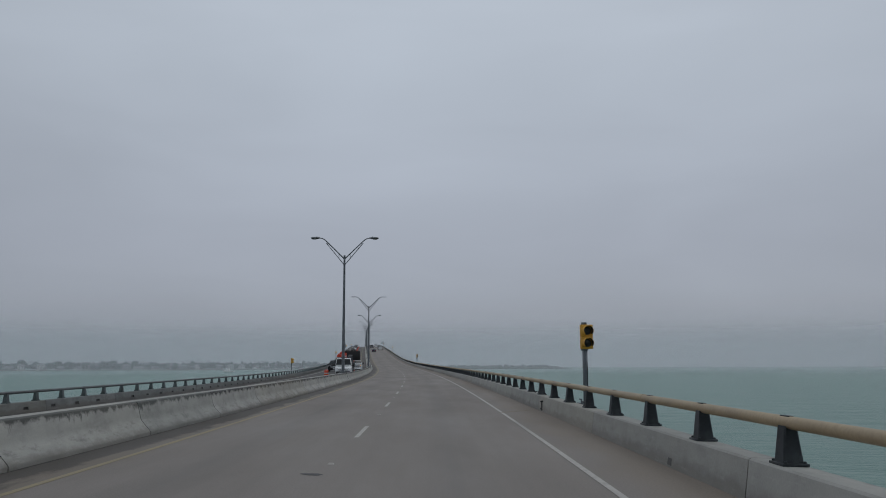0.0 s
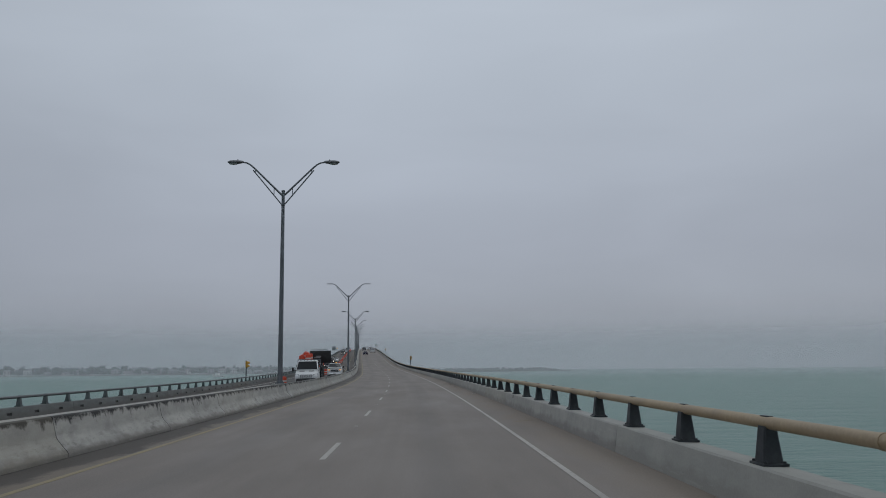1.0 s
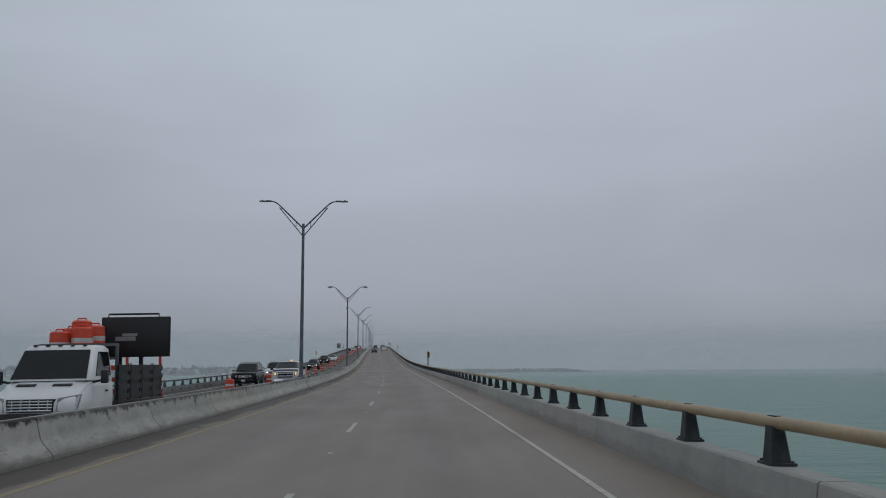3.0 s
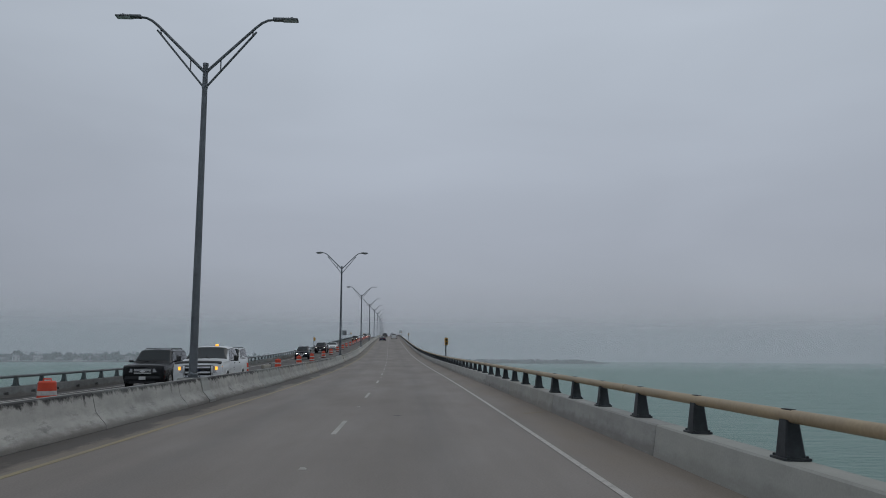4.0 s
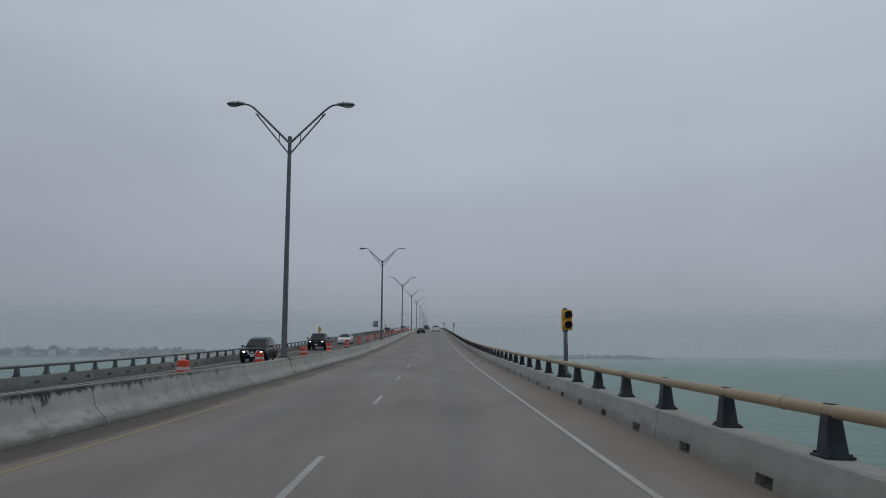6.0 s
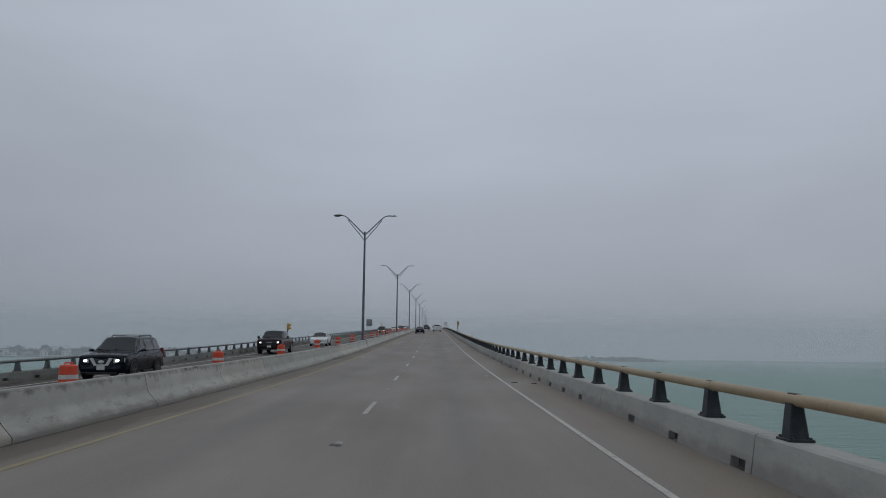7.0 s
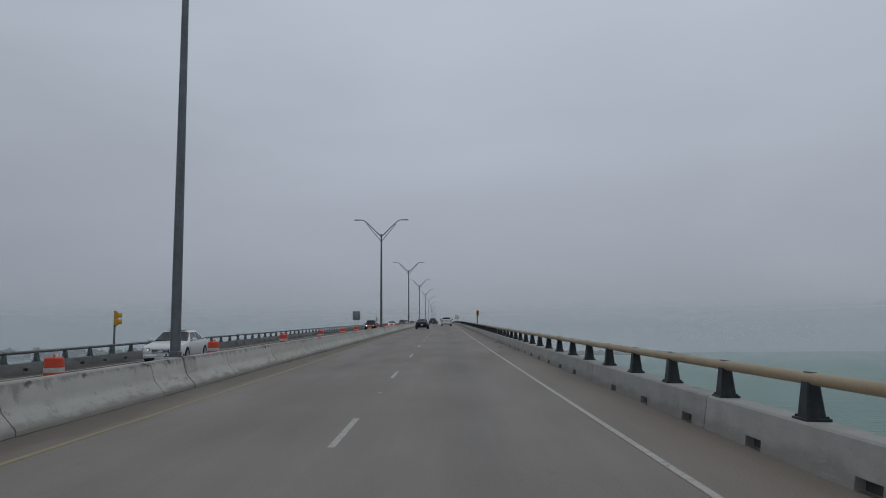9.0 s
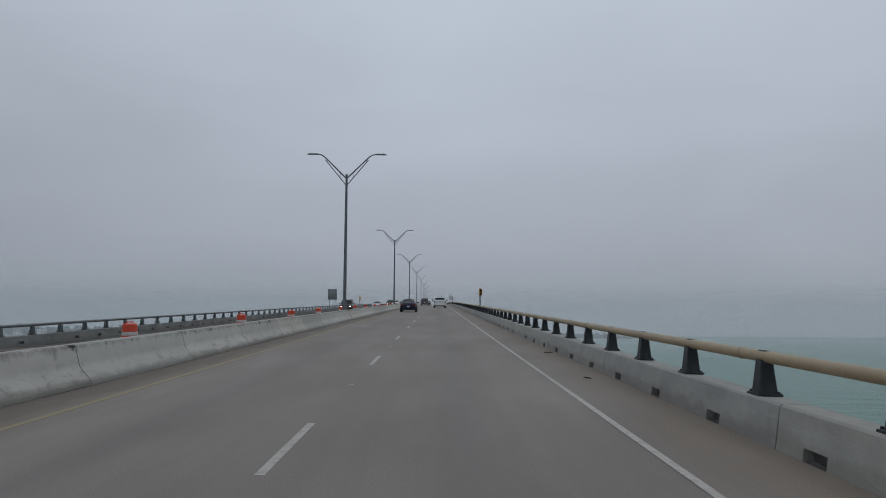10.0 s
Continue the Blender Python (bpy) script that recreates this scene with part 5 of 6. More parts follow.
def suv(name, label, group, paint, lit, L=5.0, W=1.97, H=1.82, k=1.0, rack=True, slats=2, rim=M_rim, slat=M_chrome, bumper=None, turn=False, cabin=(0.21, -0.475, 0.08, -0.44, 0.92, 0.76), wrap=0.05, vee=False):
    return vehicle(name, label, "SUV", group, L, W, H, paint, scaled(SUV, k), 1.13 * k, cabin, ((0.05, 0.66), (0.37, 0.35), (0.68, 0.06)),
                   ((0.31, 0.385, 0.25), (-0.28, 0.385, 0.25)), {"grille": (0.86, 0.66 * k, 0.25 * k), "slats": slats, "slat_mat": slat, "lamp": (0.69, 0.74 * k, 0.42, 0.17), "wrap": wrap, "lit_size": (0.21, 0.085), "bulb_out": -0.03, "vee": vee, **({"turn_lamp": 0.09} if turn else {}), "bumper": (0.36, 0.26), "bumper_mat": bumper or paint, "badge": M_chrome},
                   {"lamp": (0.85, 0.8, 0.14, 0.42), "bumper": (0.42, 0.22), "plate": 0.75}, rim=rim, rack=rack, lit=lit)


def sedan(name, label, group, paint, lit, L=4.95, W=1.87, H=1.47, rim=M_rim, slat=M_chrome, sunroof=False):
    return vehicle(name, label, "car", group, L, W, H, paint, SEDAN, 0.95, (0.23, -0.40, 0.055, -0.235, 0.90, 0.70), ((0.07, 0.53), (0.50, 0.14)),
                   ((0.31, 0.335, 0.225), (-0.275, 0.335, 0.225)), {"grille": (0.78, 0.42, 0.24), "slats": 4, "slat_mat": slat, "lamp": (0.66, 0.57, 0.40, 0.13), "bumper": (0.27, 0.16), "badge": M_chrome},
                   {"lamp": (0.62, 0.70, 0.48, 0.14), "bumper": (0.3, 0.24), "plate": 0.55}, rim=rim, lit=lit, sunroof=sunroof)


def facing(s, u, L, heading=180):
    """Where an oncoming vehicle stands whose nose is s metres along."""
    return stand(s + L / 2, u, 0.004, heading)


ON, OFF = "oncoming vehicles", "vehicles ahead on the carriageway"
pickup("pickup_truck", "white crew-cab work pickup with lit amber beacon", ON, PAINT["white"], True, True, True, bulb=M_amber, badge=PAINT["navy"]).matrix_basis = facing(138.1, -7.17, 6.25, 181.3)
suv("suv", "black full-size SUV with chrome grille", ON, PAINT["black"], False, 5.3, 2.03, 1.9, 1.06, slats=4).matrix_basis = facing(144.6, -11.2, 5.3)
suv("suv", "white boxy SUV with black roof rails, muddy wheels", ON, PAINT["white"], True, 5.05, 2.0, 1.95, 1.06, turn=True, rim=M_rim_dark, bumper=M_trim).matrix_basis = facing(163.6, -11.2, 5.05)
suv("suv", "dark blue-grey SUV with lit headlights", ON, PAINT["slate"], True, 4.8, 1.93, 1.74, 0.95, cabin=(0.235, -0.485, 0.055, -0.40, 0.92, 0.72), vee=True, rack=True, slats=1, slat=M_trim, rim=M_rim_dark).matrix_basis = facing(220.6, -11.6, 4.8)
pickup("pickup_truck", "dark maroon crew-cab pickup with lit headlights", ON, PAINT["maroon"], True, False, bumper=PAINT["maroon"], slat=M_trim, name_bar=True).matrix_basis = facing(256.0, -11.9, 5.85)
sedan("car", "white saloon with black sunroof and lit headlights", ON, PAINT["white"], True, sunroof=True).matrix_basis = facing(281.0, -11.4, 4.95)
suv("suv", "dark brown SUV with lit headlights", ON, PAINT["brown"], True, 4.7, 1.88, 1.7, 0.96).matrix_basis = facing(388.0, -11.2, 4.7)
sedan("car", "white saloon with lit headlights", ON, PAINT["white"], True).matrix_basis = facing(447.0, -11.2, 4.95)
suv("suv", "charcoal SUV with lit headlights", ON, PAINT["charcoal"], True).matrix_basis = facing(497.0, -11.2, 5.0)
pickup("pickup_truck", "white pickup with lit headlights", ON, PAINT["white"], True, False).matrix_basis = facing(527.0, -11.2, 5.85)
suv("suv", "black SUV with lit headlights", ON, PAINT["black"], True).matrix_basis = facing(575.0, -11.2, 5.0)

sedan("car", "dark blue saloon with dark rear glass", OFF, PAINT["navy"], False).matrix_basis = stand(368.5, -1.8, 0.004)
pickup("pickup_truck", "white pickup with closed tailgate", OFF, PAINT["white"], False, False).matrix_basis = stand(416.0, 1.85, 0.004)
suv("suv", "silver SUV with dark rear glass", OFF, PAINT["silver"], False).matrix_basis = stand(452.0, 1.8, 0.004)
suv("suv", "charcoal SUV driving up the slope", OFF, PAINT["charcoal"], False).matrix_basis = stand(486.0, -1.8, 0.004)
suv("suv", "white SUV driving up the slope", OFF, PAINT["white"], False).matrix_basis = stand(520.0, 1.8, 0.004)
sedan("car", "black saloon near the crest", OFF, PAINT["black"], False).matrix_basis = stand(560.0, -1.8, 0.004)
pickup("pickup_truck", "white pickup far up the slope", OFF, PAINT["white"], False, False).matrix_basis = stand(590.0, 1.8, 0.004)


def work_truck():
    """White van-nosed lorry: a stake bed piled with barrels, and a folded black arrow board on a mast."""
    v = thing("work_truck", "white stake-bed roadworks truck carrying barrels and a black arrow board", "truck", ON)
    P = PAINT["white"]
    W = 1.99
    yf = 3.6
    st = [(yf, 0.62, 1.02, 0.84), (yf - 0.10, 0.42, 1.12, 0.95), (yf - 0.45, 0.38, 1.26, 1.0), (yf - 0.95, 0.38, 1.47, 1.0), (yf - 1.2, 0.38, 1.54, 1.0), (yf - 2.55, 0.38, 1.56, 1.0)]
    bm = bmesh.new()
    loft(bm, body_rings(1.0, W, st))
    part("bonnet", bm, P, v, smooth=42)

    def ring(a, b, w, z, c=0.12):
        return [(w, b, z), (w, a - c, z), (w - c, a, z), (-w + c, a, z), (-w, a - c, z), (-w, b, z)]

    low, top = ring(yf - 0.92, yf - 2.55, 0.97, 1.50), ring(yf - 1.48, yf - 2.5, 0.86, 2.27)
    bm = bmesh.new()
    loft(bm, [low, top, ring(yf - 1.62, yf - 2.44, 0.76, 2.36, 0.14)])
    cab = part("cab", bm, P, v, smooth=40)
    g = Vector
    bm = bmesh.new()
    slab4(bm, [low[3], low[2], top[2], top[3]], (-0.03, -0.03, 0.06, 0.05), 0.012)
    part("windscreen", bm, M_glass, cab)
    for a, b in ((1, 0), (5, 4)):
        bm = bmesh.new()
        slab4(bm, [low[a], low[b], top[b], top[a]], (0.08, 0.2, 0.12, 0.1), 0.012)
        part("side_window", bm, M_glass, cab)
    bm = bmesh.new()
    for i in range(5):
        x = -0.6 + 0.3 * i
        box(bm, x, yf - 1.6, 2.33, 0.09, 0.10, 0.05, 0.012)
    part("marker_lamps", bm, M_trim, cab)
    bm = bmesh.new()
    loft(bm, [[(-0.52, yf - 0.03, 0.80), (0.52, yf - 0.03, 0.80), (0.56, yf - 0.06, 1.10), (-0.56, yf - 0.06, 1.10)], [(-0.5, yf + 0.045, 0.81), (0.5, yf + 0.045, 0.81), (0.54, yf + 0.0, 1.09), (-0.54, yf + 0.0, 1.09)]])
    gr = part("grille", bm, M_black, v)
    bm = bmesh.new()
    for i in range(4):
        box(bm, 0, yf + 0.035 - i * 0.012, 0.825 + i * 0.068, 1.0, 0.03, 0.035, 0.008)
    for i in range(5):
        box(bm, -0.4 + 0.2 * i, yf + 0.025, 0.82, 0.02, 0.03, 0.26)
    part("grille_slats", bm, M_chrome, gr)
    for k in (-1, 1):
        bm = bmesh.new()
        loft(bm, [[(k * 0.56, yf - 0.14, 0.82), (k * 0.95, yf - 0.5, 0.86), (k * 0.96, yf - 0.6, 1.18), (k * 0.6, yf - 0.25, 1.10)],
                  [(k * 0.58, yf + 0.03, 0.82), (k * 0.985, yf - 0.12, 0.86), (k * 1.0, yf - 0.34, 1.19), (k * 0.62, yf - 0.0, 1.12)]])
        part("headlight", bm, M_headlight_off, v)
        bm = bmesh.new()
        box(bm, k * 0.42, yf - 0.74, 1.395, 0.44, 0.12, 0.02, turn=Matrix.Rotation(radians(-20), 3, "X"))
        part("air_intake", bm, M_black, v)
        bm = bmesh.new()
        box(bm, k * 1.26, yf - 1.15, 1.42, 0.17, 0.13, 0.32, 0.03)
        tube(bm, [(k * 0.96, yf - 1.2, 1.45), (k * 1.22, yf - 1.15, 1.5)], 0.03, 6)
        part("wing_mirror", bm, M_trim, v)
        bm = bmesh.new()
        slab4(bm, [(k * 0.985, yf - 1.1, 0.55), (k * 0.985, yf - 2.25, 0.55), (k * 0.97, yf - 2.25, 1.36), (k * 0.97, yf - 1.1, 1.36)] if k > 0 else [(k * 0.985, yf - 2.25, 0.55), (k * 0.985, yf - 1.1, 0.55), (k * 0.97, yf - 1.1, 1.36), (k * 0.97, yf - 2.25, 1.36)], (0, 0, 0, 0), 0.014)
        d = part("door", bm, P, v)
        bm = bmesh.new()
        box(bm, k * 1.01, yf - 2.05, 1.2, 0.03, 0.18, 0.05, 0.008)
        part("door_handle", bm, M_trim, d)
    bm = bmesh.new()
    loft(bm, [[(-0.96, yf - 0.4, 0.40), (-0.82, yf + 0.05, 0.40), (0.82, yf + 0.05, 0.40), (0.96, yf - 0.4, 0.40)], [(-0.98, yf - 0.4, 0.62), (-0.84, yf + 0.08, 0.62), (0.84, yf + 0.08, 0.62), (0.98, yf - 0.4, 0.62)], [(-0.96, yf - 0.4, 0.78), (-0.8, yf + 0.03, 0.78), (0.8, yf + 0.03, 0.78), (0.96, yf - 0.4, 0.78)]])
    part("front_bumper", bm, M_trim, v, "dark plastic bumper")
    for yw in (yf - 1.0, yf - 5.2):
        for k in (-1, 1):
            if yw > 0:
                arch(v, k * 0.975, yw, 0.43, M_black)
            wheel(v, k * 0.90, yw, 0.36, 0.22, M_rim_dark, 6)
    bm = bmesh.new()
    box(bm, 0, yf - 4.75, 0.80, 2.2, 4.1, 0.12, 0.01)
    for x in (-0.4, 0.4):
        box(bm, x, yf - 4.6, 0.55, 0.08, 4.2, 0.25)
    part("flatbed", bm, M_trim, v)
    for k in (-1, 1):
        for i in range(4):
            bm = bmesh.new()
            yc = yf - 3.2 - i * 1.02
            box(bm, k * 1.03, yc, 0.94, 0.02, 1.0, 0.92)
            panel = part("side_panel", bm, M_black, v)
            for z in (0.98, 1.22, 1.46, 1.70):
                bm = bmesh.new()
                box(bm, k * 1.07, yc, z, 0.03, 0.98, 0.13)
                part("slat", bm, M_black, panel)
            for dy in (-0.42, 0.42):
                bm = bmesh.new()
                box(bm, k * 1.047, yc + dy, 0.92, 0.02, 0.06, 0.98)
                part("stake", bm, M_trim, panel)
    bm = bmesh.new()
    for x in (-1.0, 1.0):
        box(bm, x, yf - 2.78, 0.92, 0.07, 0.07, 1.5)
    for z in (2.0, 2.36):
        box(bm, 0, yf - 2.78, z, 2.0, 0.06, 0.07)
    part("headboard", bm, M_galv, v)
    bm = bmesh.new()
    for x in (-1.0, 0.0, 1.0):
        box(bm, x, yf - 6.75, 0.95, 0.07, 0.06, 1.4)
        box(bm, x, yf - 6.85, 0.55, 0.16, 0.1, 0.5)
    for i in range(3):
        box(bm, 0, yf - 6.79, 1.0 + 0.36 * i, 2.1, 0.04, 0.14)
    part("tail_rack", bm, M_orange, v, "orange and white tail rack")
    # arrow board
    bm = bmesh.new()
    box(bm, -0.35, yf - 5.0, 0.9, 0.10, 0.10, 1.4)
    box(bm, -0.95, yf - 5.0, 0.9, 0.10, 0.10, 1.4)
    part("mast", bm, M_black, v)
    bm = bmesh.new()
    box(bm, -0.88, yf - 4.7, 2.08, 1.94, 0.08, 1.14, 0.03)
    board = part("arrow_board", bm, M_black, v, "matt black arrow board panel, folded")
    bm = bmesh.new()
    box(bm, -0.6, yf - 4.655, 2.54, 0.56, 0.012, 0.12)
    box(bm, -0.72, yf - 4.655, 2.67, 0.42, 0.012, 0.08)
    part("worn_label", bm, M_sign_back, board, "worn grey label with plain bars")
    bm = bmesh.new()
    tube(bm, [(-1.52, yf - 4.7, 3.2), (-1.52, yf - 4.7, 3.30), (-0.1, yf - 4.7, 3.30), (-0.1, yf - 4.7, 3.2)], 0.03, 6)
    part("lifting_bar", bm, M_black, board)
    return v


truck = work_truck()
truck.matrix_basis = facing(94.7, -7.25, 7.2)
# barrels piled on the truck's bed: whole barrels of their own, stacked nose to tail
PILE = ((0.68, 3.3, 0.92), (0.05, 3.3, 0.92), (0.68, 3.95, 0.92), (0.05, 3.95, 0.92), (0.68, 3.3, 1.42), (0.05, 3.3, 1.42), (0.68, 3.95, 1.46), (0.05, 3.95, 1.46), (0.70, 3.32, 1.84), (0.12, 3.34, 1.95), (0.62, 3.96, 1.95), (0.02, 3.97, 2.02), (0.36, 3.92, 2.16))
for x, y, z in PILE:
    b = copy_thing(bar, truck.matrix_basis @ Matrix.Translation((x, 3.6 - y, z)))
    b["label"] = "orange barrel stacked on the truck bed"
    b["group"] = "barrels stacked on the truck"

# ---- far shore, boat and sea mist ----
rng = random.Random(7)
M_bank = material("far_shore_bank", (0.30, 0.30, 0.28), 0.9, patch=0.5, patch_scale=0.02)
M_leaf_far = material("far_trees", (0.04, 0.055, 0.042), 0.9, patch=0.6, patch_scale=0.03, dark=(0.022, 0.03, 0.026))
M_house = material("far_house_wall", (0.78, 0.78, 0.76), 0.8, patch=0.3, patch_scale=0.1)
M_house_b = material("far_house_wall_tan", (0.36, 0.35, 0.33), 0.8, patch=0.3, patch_scale=0.1)
M_roof = material("far_roof", (0.22, 0.22, 0.225), 0.8, patch=0.3, patch_scale=0.1)
M_pane = material("far_window", (0.04, 0.045, 0.05), 0.3)


def shore_at(k):
    """A point of the near bank of the far shore, k from 0 to 1."""
    a = radians(-42 + 40 * k)
    d = 1230 + 330 * k + 34 * math.sin(k * 17)
    return Vector((d * math.sin(a), d * math.cos(a), SEA))


def ridge(name, point, n, depth, height, mat, label, cat="shore"):
    verts, faces = [], []
    for i in range(n + 1):
        p = point(i / n)
        q = p.normalized() * depth
        h = height * (0.7 + 0.3 * noise.noise((i * 0.37, 3.1, 0)) + 0.25 * noise.noise((i * 1.9, 1.1, 0)))
        e = min(1.0, 8.0 * i / n, 8.0 * (n - i) / n)
        for v in (p + Vector((0, 0, -1)), p + Vector((0, 0, 0.8)), p + q * 0.25 + Vector((0, 0, h * e * 0.7)), p + q + Vector((0, 0, h * e)), p + q + Vector((0, 0, -1))):
            verts.append(v)
    for i in range(n):
        for j in range(4):
            a = i * 5 + j
            faces.append((a, a + 1, a + 6, a + 5))
    return tagged(link(name, verts, faces, mat), label, cat, kind="structure")


ridge("backdrop_shore", shore_at, 90, 160, 2.5, M_bank, "low far bank of the bay")


def head_land(k):
    a = radians(-3.5 + 13 * k)
    return Vector((math.sin(a), math.cos(a), 0)) * (1490 + 50 * k) + Vector((0, 0, SEA))


ridge("backdrop_headland", head_land, 160, 90, 9.5, M_leaf_far, "low wooded land on the far side of the bay")

# trees along the shore: too many and too far to count
verts, faces = [], []


def clump(c, r):
    o = len(verts)
    n = 7
    for i in range(3):
        z = (-0.55, 0.15, 0.75)[i]
        w = (0.75, 1.0, 0.6)[i]
        for j in range(n):
            a = math.tau * (j + 0.5 * i) / n
            k = rng.uniform(0.7, 1.25)
            verts.append(c + Vector((r * w * k * math.cos(a), r * w * k * math.sin(a), r * z * rng.uniform(0.8, 1.25))))
    verts.append(c + Vector((0, 0, r * 1.1)))
    for i in range(2):
        for j in range(n):
            a, b = o + i * n + j, o + i * n + (j + 1) % n
            faces.append((a, b, b + n, a + n))
    for j in range(n):
        faces.append((o + 2 * n + j, o + 2 * n + (j + 1) % n, o + 3 * n))


for i in range(1400):
    k = rng.random()
    p = shore_at(k)
    p = p + p.normalized() * rng.uniform(5, 150) + Vector((0, 0, 1.5))
    h = rng.uniform(5.0, 11.0) * (1.35 if rng.random() < 0.12 else 1)
    if rng.random() < 0.12:  # a palm
        h = rng.uniform(9, 14)
        o = len(verts)
        for dx, z in ((-0.3, 0), (0.3, 0), (0.25, h), (-0.25, h)):
            verts.append(p + Vector((dx, 0, z)))
        faces.append((o, o + 1, o + 2, o + 3))
        for j in range(9):
            a = math.tau * j / 9 + rng.random()
            d = Vector((math.cos(a), math.sin(a), 0))
            s_ = Vector((-d.y, d.x, 0)) * 0.35
            o = len(verts)
            t = p + Vector((0, 0, h))
            verts.extend((t, t + d * 1.4 + s_ + Vector((0, 0, 0.6)), t + d * 2.7 + Vector((0, 0, rng.uniform(-1.4, 0.2))), t + d * 1.4 - s_ + Vector((0, 0, 0.6))))
            faces.append((o, o + 1, o + 2, o + 3))
    else:
        for j in range(7):
            clump(p + Vector((rng.uniform(-5, 5), rng.uniform(-4, 4), h * rng.uniform(0.2, 0.85))), h * rng.uniform(0.10, 0.26))
tagged(link("shore_trees", verts, faces, M_leaf_far), "dark bushes and palms along the far shore", "trees", kind="stuff")


def far_house(p, w, d, h, mat, hip):
    hs = thing("house", "pale waterfront house with a grey pitched roof", "house", "houses on the far shore")
    bm = bmesh.new()
    box(bm, 0, 0, 0, w, d, h)
    wall = part("wall", bm, mat, hs, smooth=0)
    bm = bmesh.new()
    e = 0.6
    loft(bm, [[(-w / 2 - e, -d / 2 - e, h), (w / 2 + e, -d / 2 - e, h), (w / 2 + e, d / 2 + e, h), (-w / 2 - e, d / 2 + e, h)],
              [(-w / 2 * hip, -0.1, h + d * 0.28), (w / 2 * hip, -0.1, h + d * 0.28), (w / 2 * hip, 0.1, h + d * 0.28), (-w / 2 * hip, 0.1, h + d * 0.28)]])
    part("roof", bm, M_roof, hs, smooth=0)
    for i in range(max(2, int(w / 3.5))):
        for z in ([1.0] if h < 5 else [1.0, 3.9]):
            bm = bmesh.new()
            box(bm, -w / 2 + (i + 0.5) * w / max(2, int(w / 3.5)), -d / 2 - 0.02, z, 1.5, 0.08, 1.5)
            part("window", bm, M_pane, hs, smooth=0)
    hs.matrix_basis = Matrix.Translation(p) @ Matrix.Rotation(math.atan2(-p.x, p.y), 4, "Z")
    return hs


for i in range(58):
    p = shore_at((i + rng.random()) / 58)
    p = p + p.normalized() * rng.uniform(-6, 50) + Vector((0, 0, 1.0))
    far_house(p, rng.uniform(8, 16), rng.uniform(6, 9), rng.choice((3.2, 3.4, 5.6, 6.0, 6.4, 7.6)), rng.choice((M_house, M_house, M_house_b)), rng.uniform(0.4, 1.0))

# a white working boat lying off the shore
boat = thing("boat", "small white working boat with a mast on the bay", "boat")
bm = bmesh.new()
rings = []
for y, w, lo, hi in ((-7, 1.9, -0.3, 1.3), (-3, 2.3, -0.6, 1.3), (2, 2.2, -0.6, 1.6), (5.5, 1.2, -0.4, 2.2), (7.4, 0.1, 0.6, 2.7)):
    rings.append([(-w, y, hi), (-w * 0.75, y, lo), (w * 0.75, y, lo), (w, y, hi)])
loft(bm, rings)
part("hull", bm, M_house, boat)
bm = bmesh.new()
box(bm, 0, 1.0, 1.4, 2.8, 4.0, 2.6, 0.15)
part("wheelhouse", bm, M_house, boat)
bm = bmesh.new()
tube(bm, [(0, -0.5, 3.8), (0, -0.5, 9.5)], 0.12, 6)
part("mast", bm, M_galv, boat)
bm = bmesh.new()
tube(bm, [(0, -0.6, 3.9), (-2.6, -3.0, 8.2)], 0.08, 6)
part("boom", bm, M_galv, boat)
boat.matrix_basis = Matrix.Translation((-226, 972, SEA)) @ Matrix.Rotation(radians(70), 4, "Z")


def mist(reach, density, tall, low):
    """A curtain of sea mist all round the causeway: a sheet that scatters the sky's light, thinning to nothing at the water and far above it."""
    n = Nodes("sea_mist")
    co = n.t.nodes.new("ShaderNodeTexCoord")
    z = n.split(co.outputs["Object"])[2]
    up, off = n.span(z, 0.0, low), n.span(z, tall * 0.25, tall, 1.0, 0.0)
    for fade in (up, off):
        fade.node.interpolation_type = "SMOOTHERSTEP"
    amount = n.math("MULTIPLY", n.math("MULTIPLY", up, off), density)
    thin = n.t.nodes.new("ShaderNodeBsdfTransparent")
    a, b = n.t.nodes.new("ShaderNodeBsdfDiffuse"), n.t.nodes.new("ShaderNodeBsdfTranslucent")
    for x in (a, b):
        x.inputs["Color"].default_value = (*MIST, 1)
    half, mixed = n.t.nodes.new("ShaderNodeMixShader"), n.t.nodes.new("ShaderNodeMixShader")
    half.inputs[0].default_value = 0.5
    n.t.links.new(a.outputs[0], half.inputs[1])
    n.t.links.new(b.outputs[0], half.inputs[2])
    n.t.links.new(amount, mixed.inputs[0])
    n.t.links.new(thin.outputs[0], mixed.inputs[1])
    n.t.links.new(half.outputs[0], mixed.inputs[2])
    n.t.links.new(mixed.outputs[0], n.t.nodes["Material Output"].inputs[0])
    verts, faces = [], []
    for i in range(96):
        a_ = math.tau * i / 96
        x, y = reach * math.sin(a_), reach * math.cos(a_) + 150 * math.tanh(3 * math.cos(a_))
        verts.extend(((x, y, 0.0), (x, y, reach * 0.6)))
    for i in range(96):
        j = (i + 1) % 96
        faces.append((2 * i, 2 * j, 2 * j + 1, 2 * i + 1))
    ob = link("backdrop_mist", verts, faces, n.m)
    ob.location = (-5, 130, SEA)
    return tagged(ob, "thin curtain of grey sea mist over the bay", "mist", kind="structure")


MIST = (0.97, 0.955, 0.995)
for reach, density, tall, low in ((150, 0.06, 60, 4.0), (290, 0.13, 66, 4.0), (480, 0.19, 72, 3.6), (760, 0.24, 80, 3.4), (1110, 0.15, 80, 3.0), (1620, 0.62, 110, 2.6), (2600, 0.9, 170, 2.0)):
    mist(reach, density, tall, low)

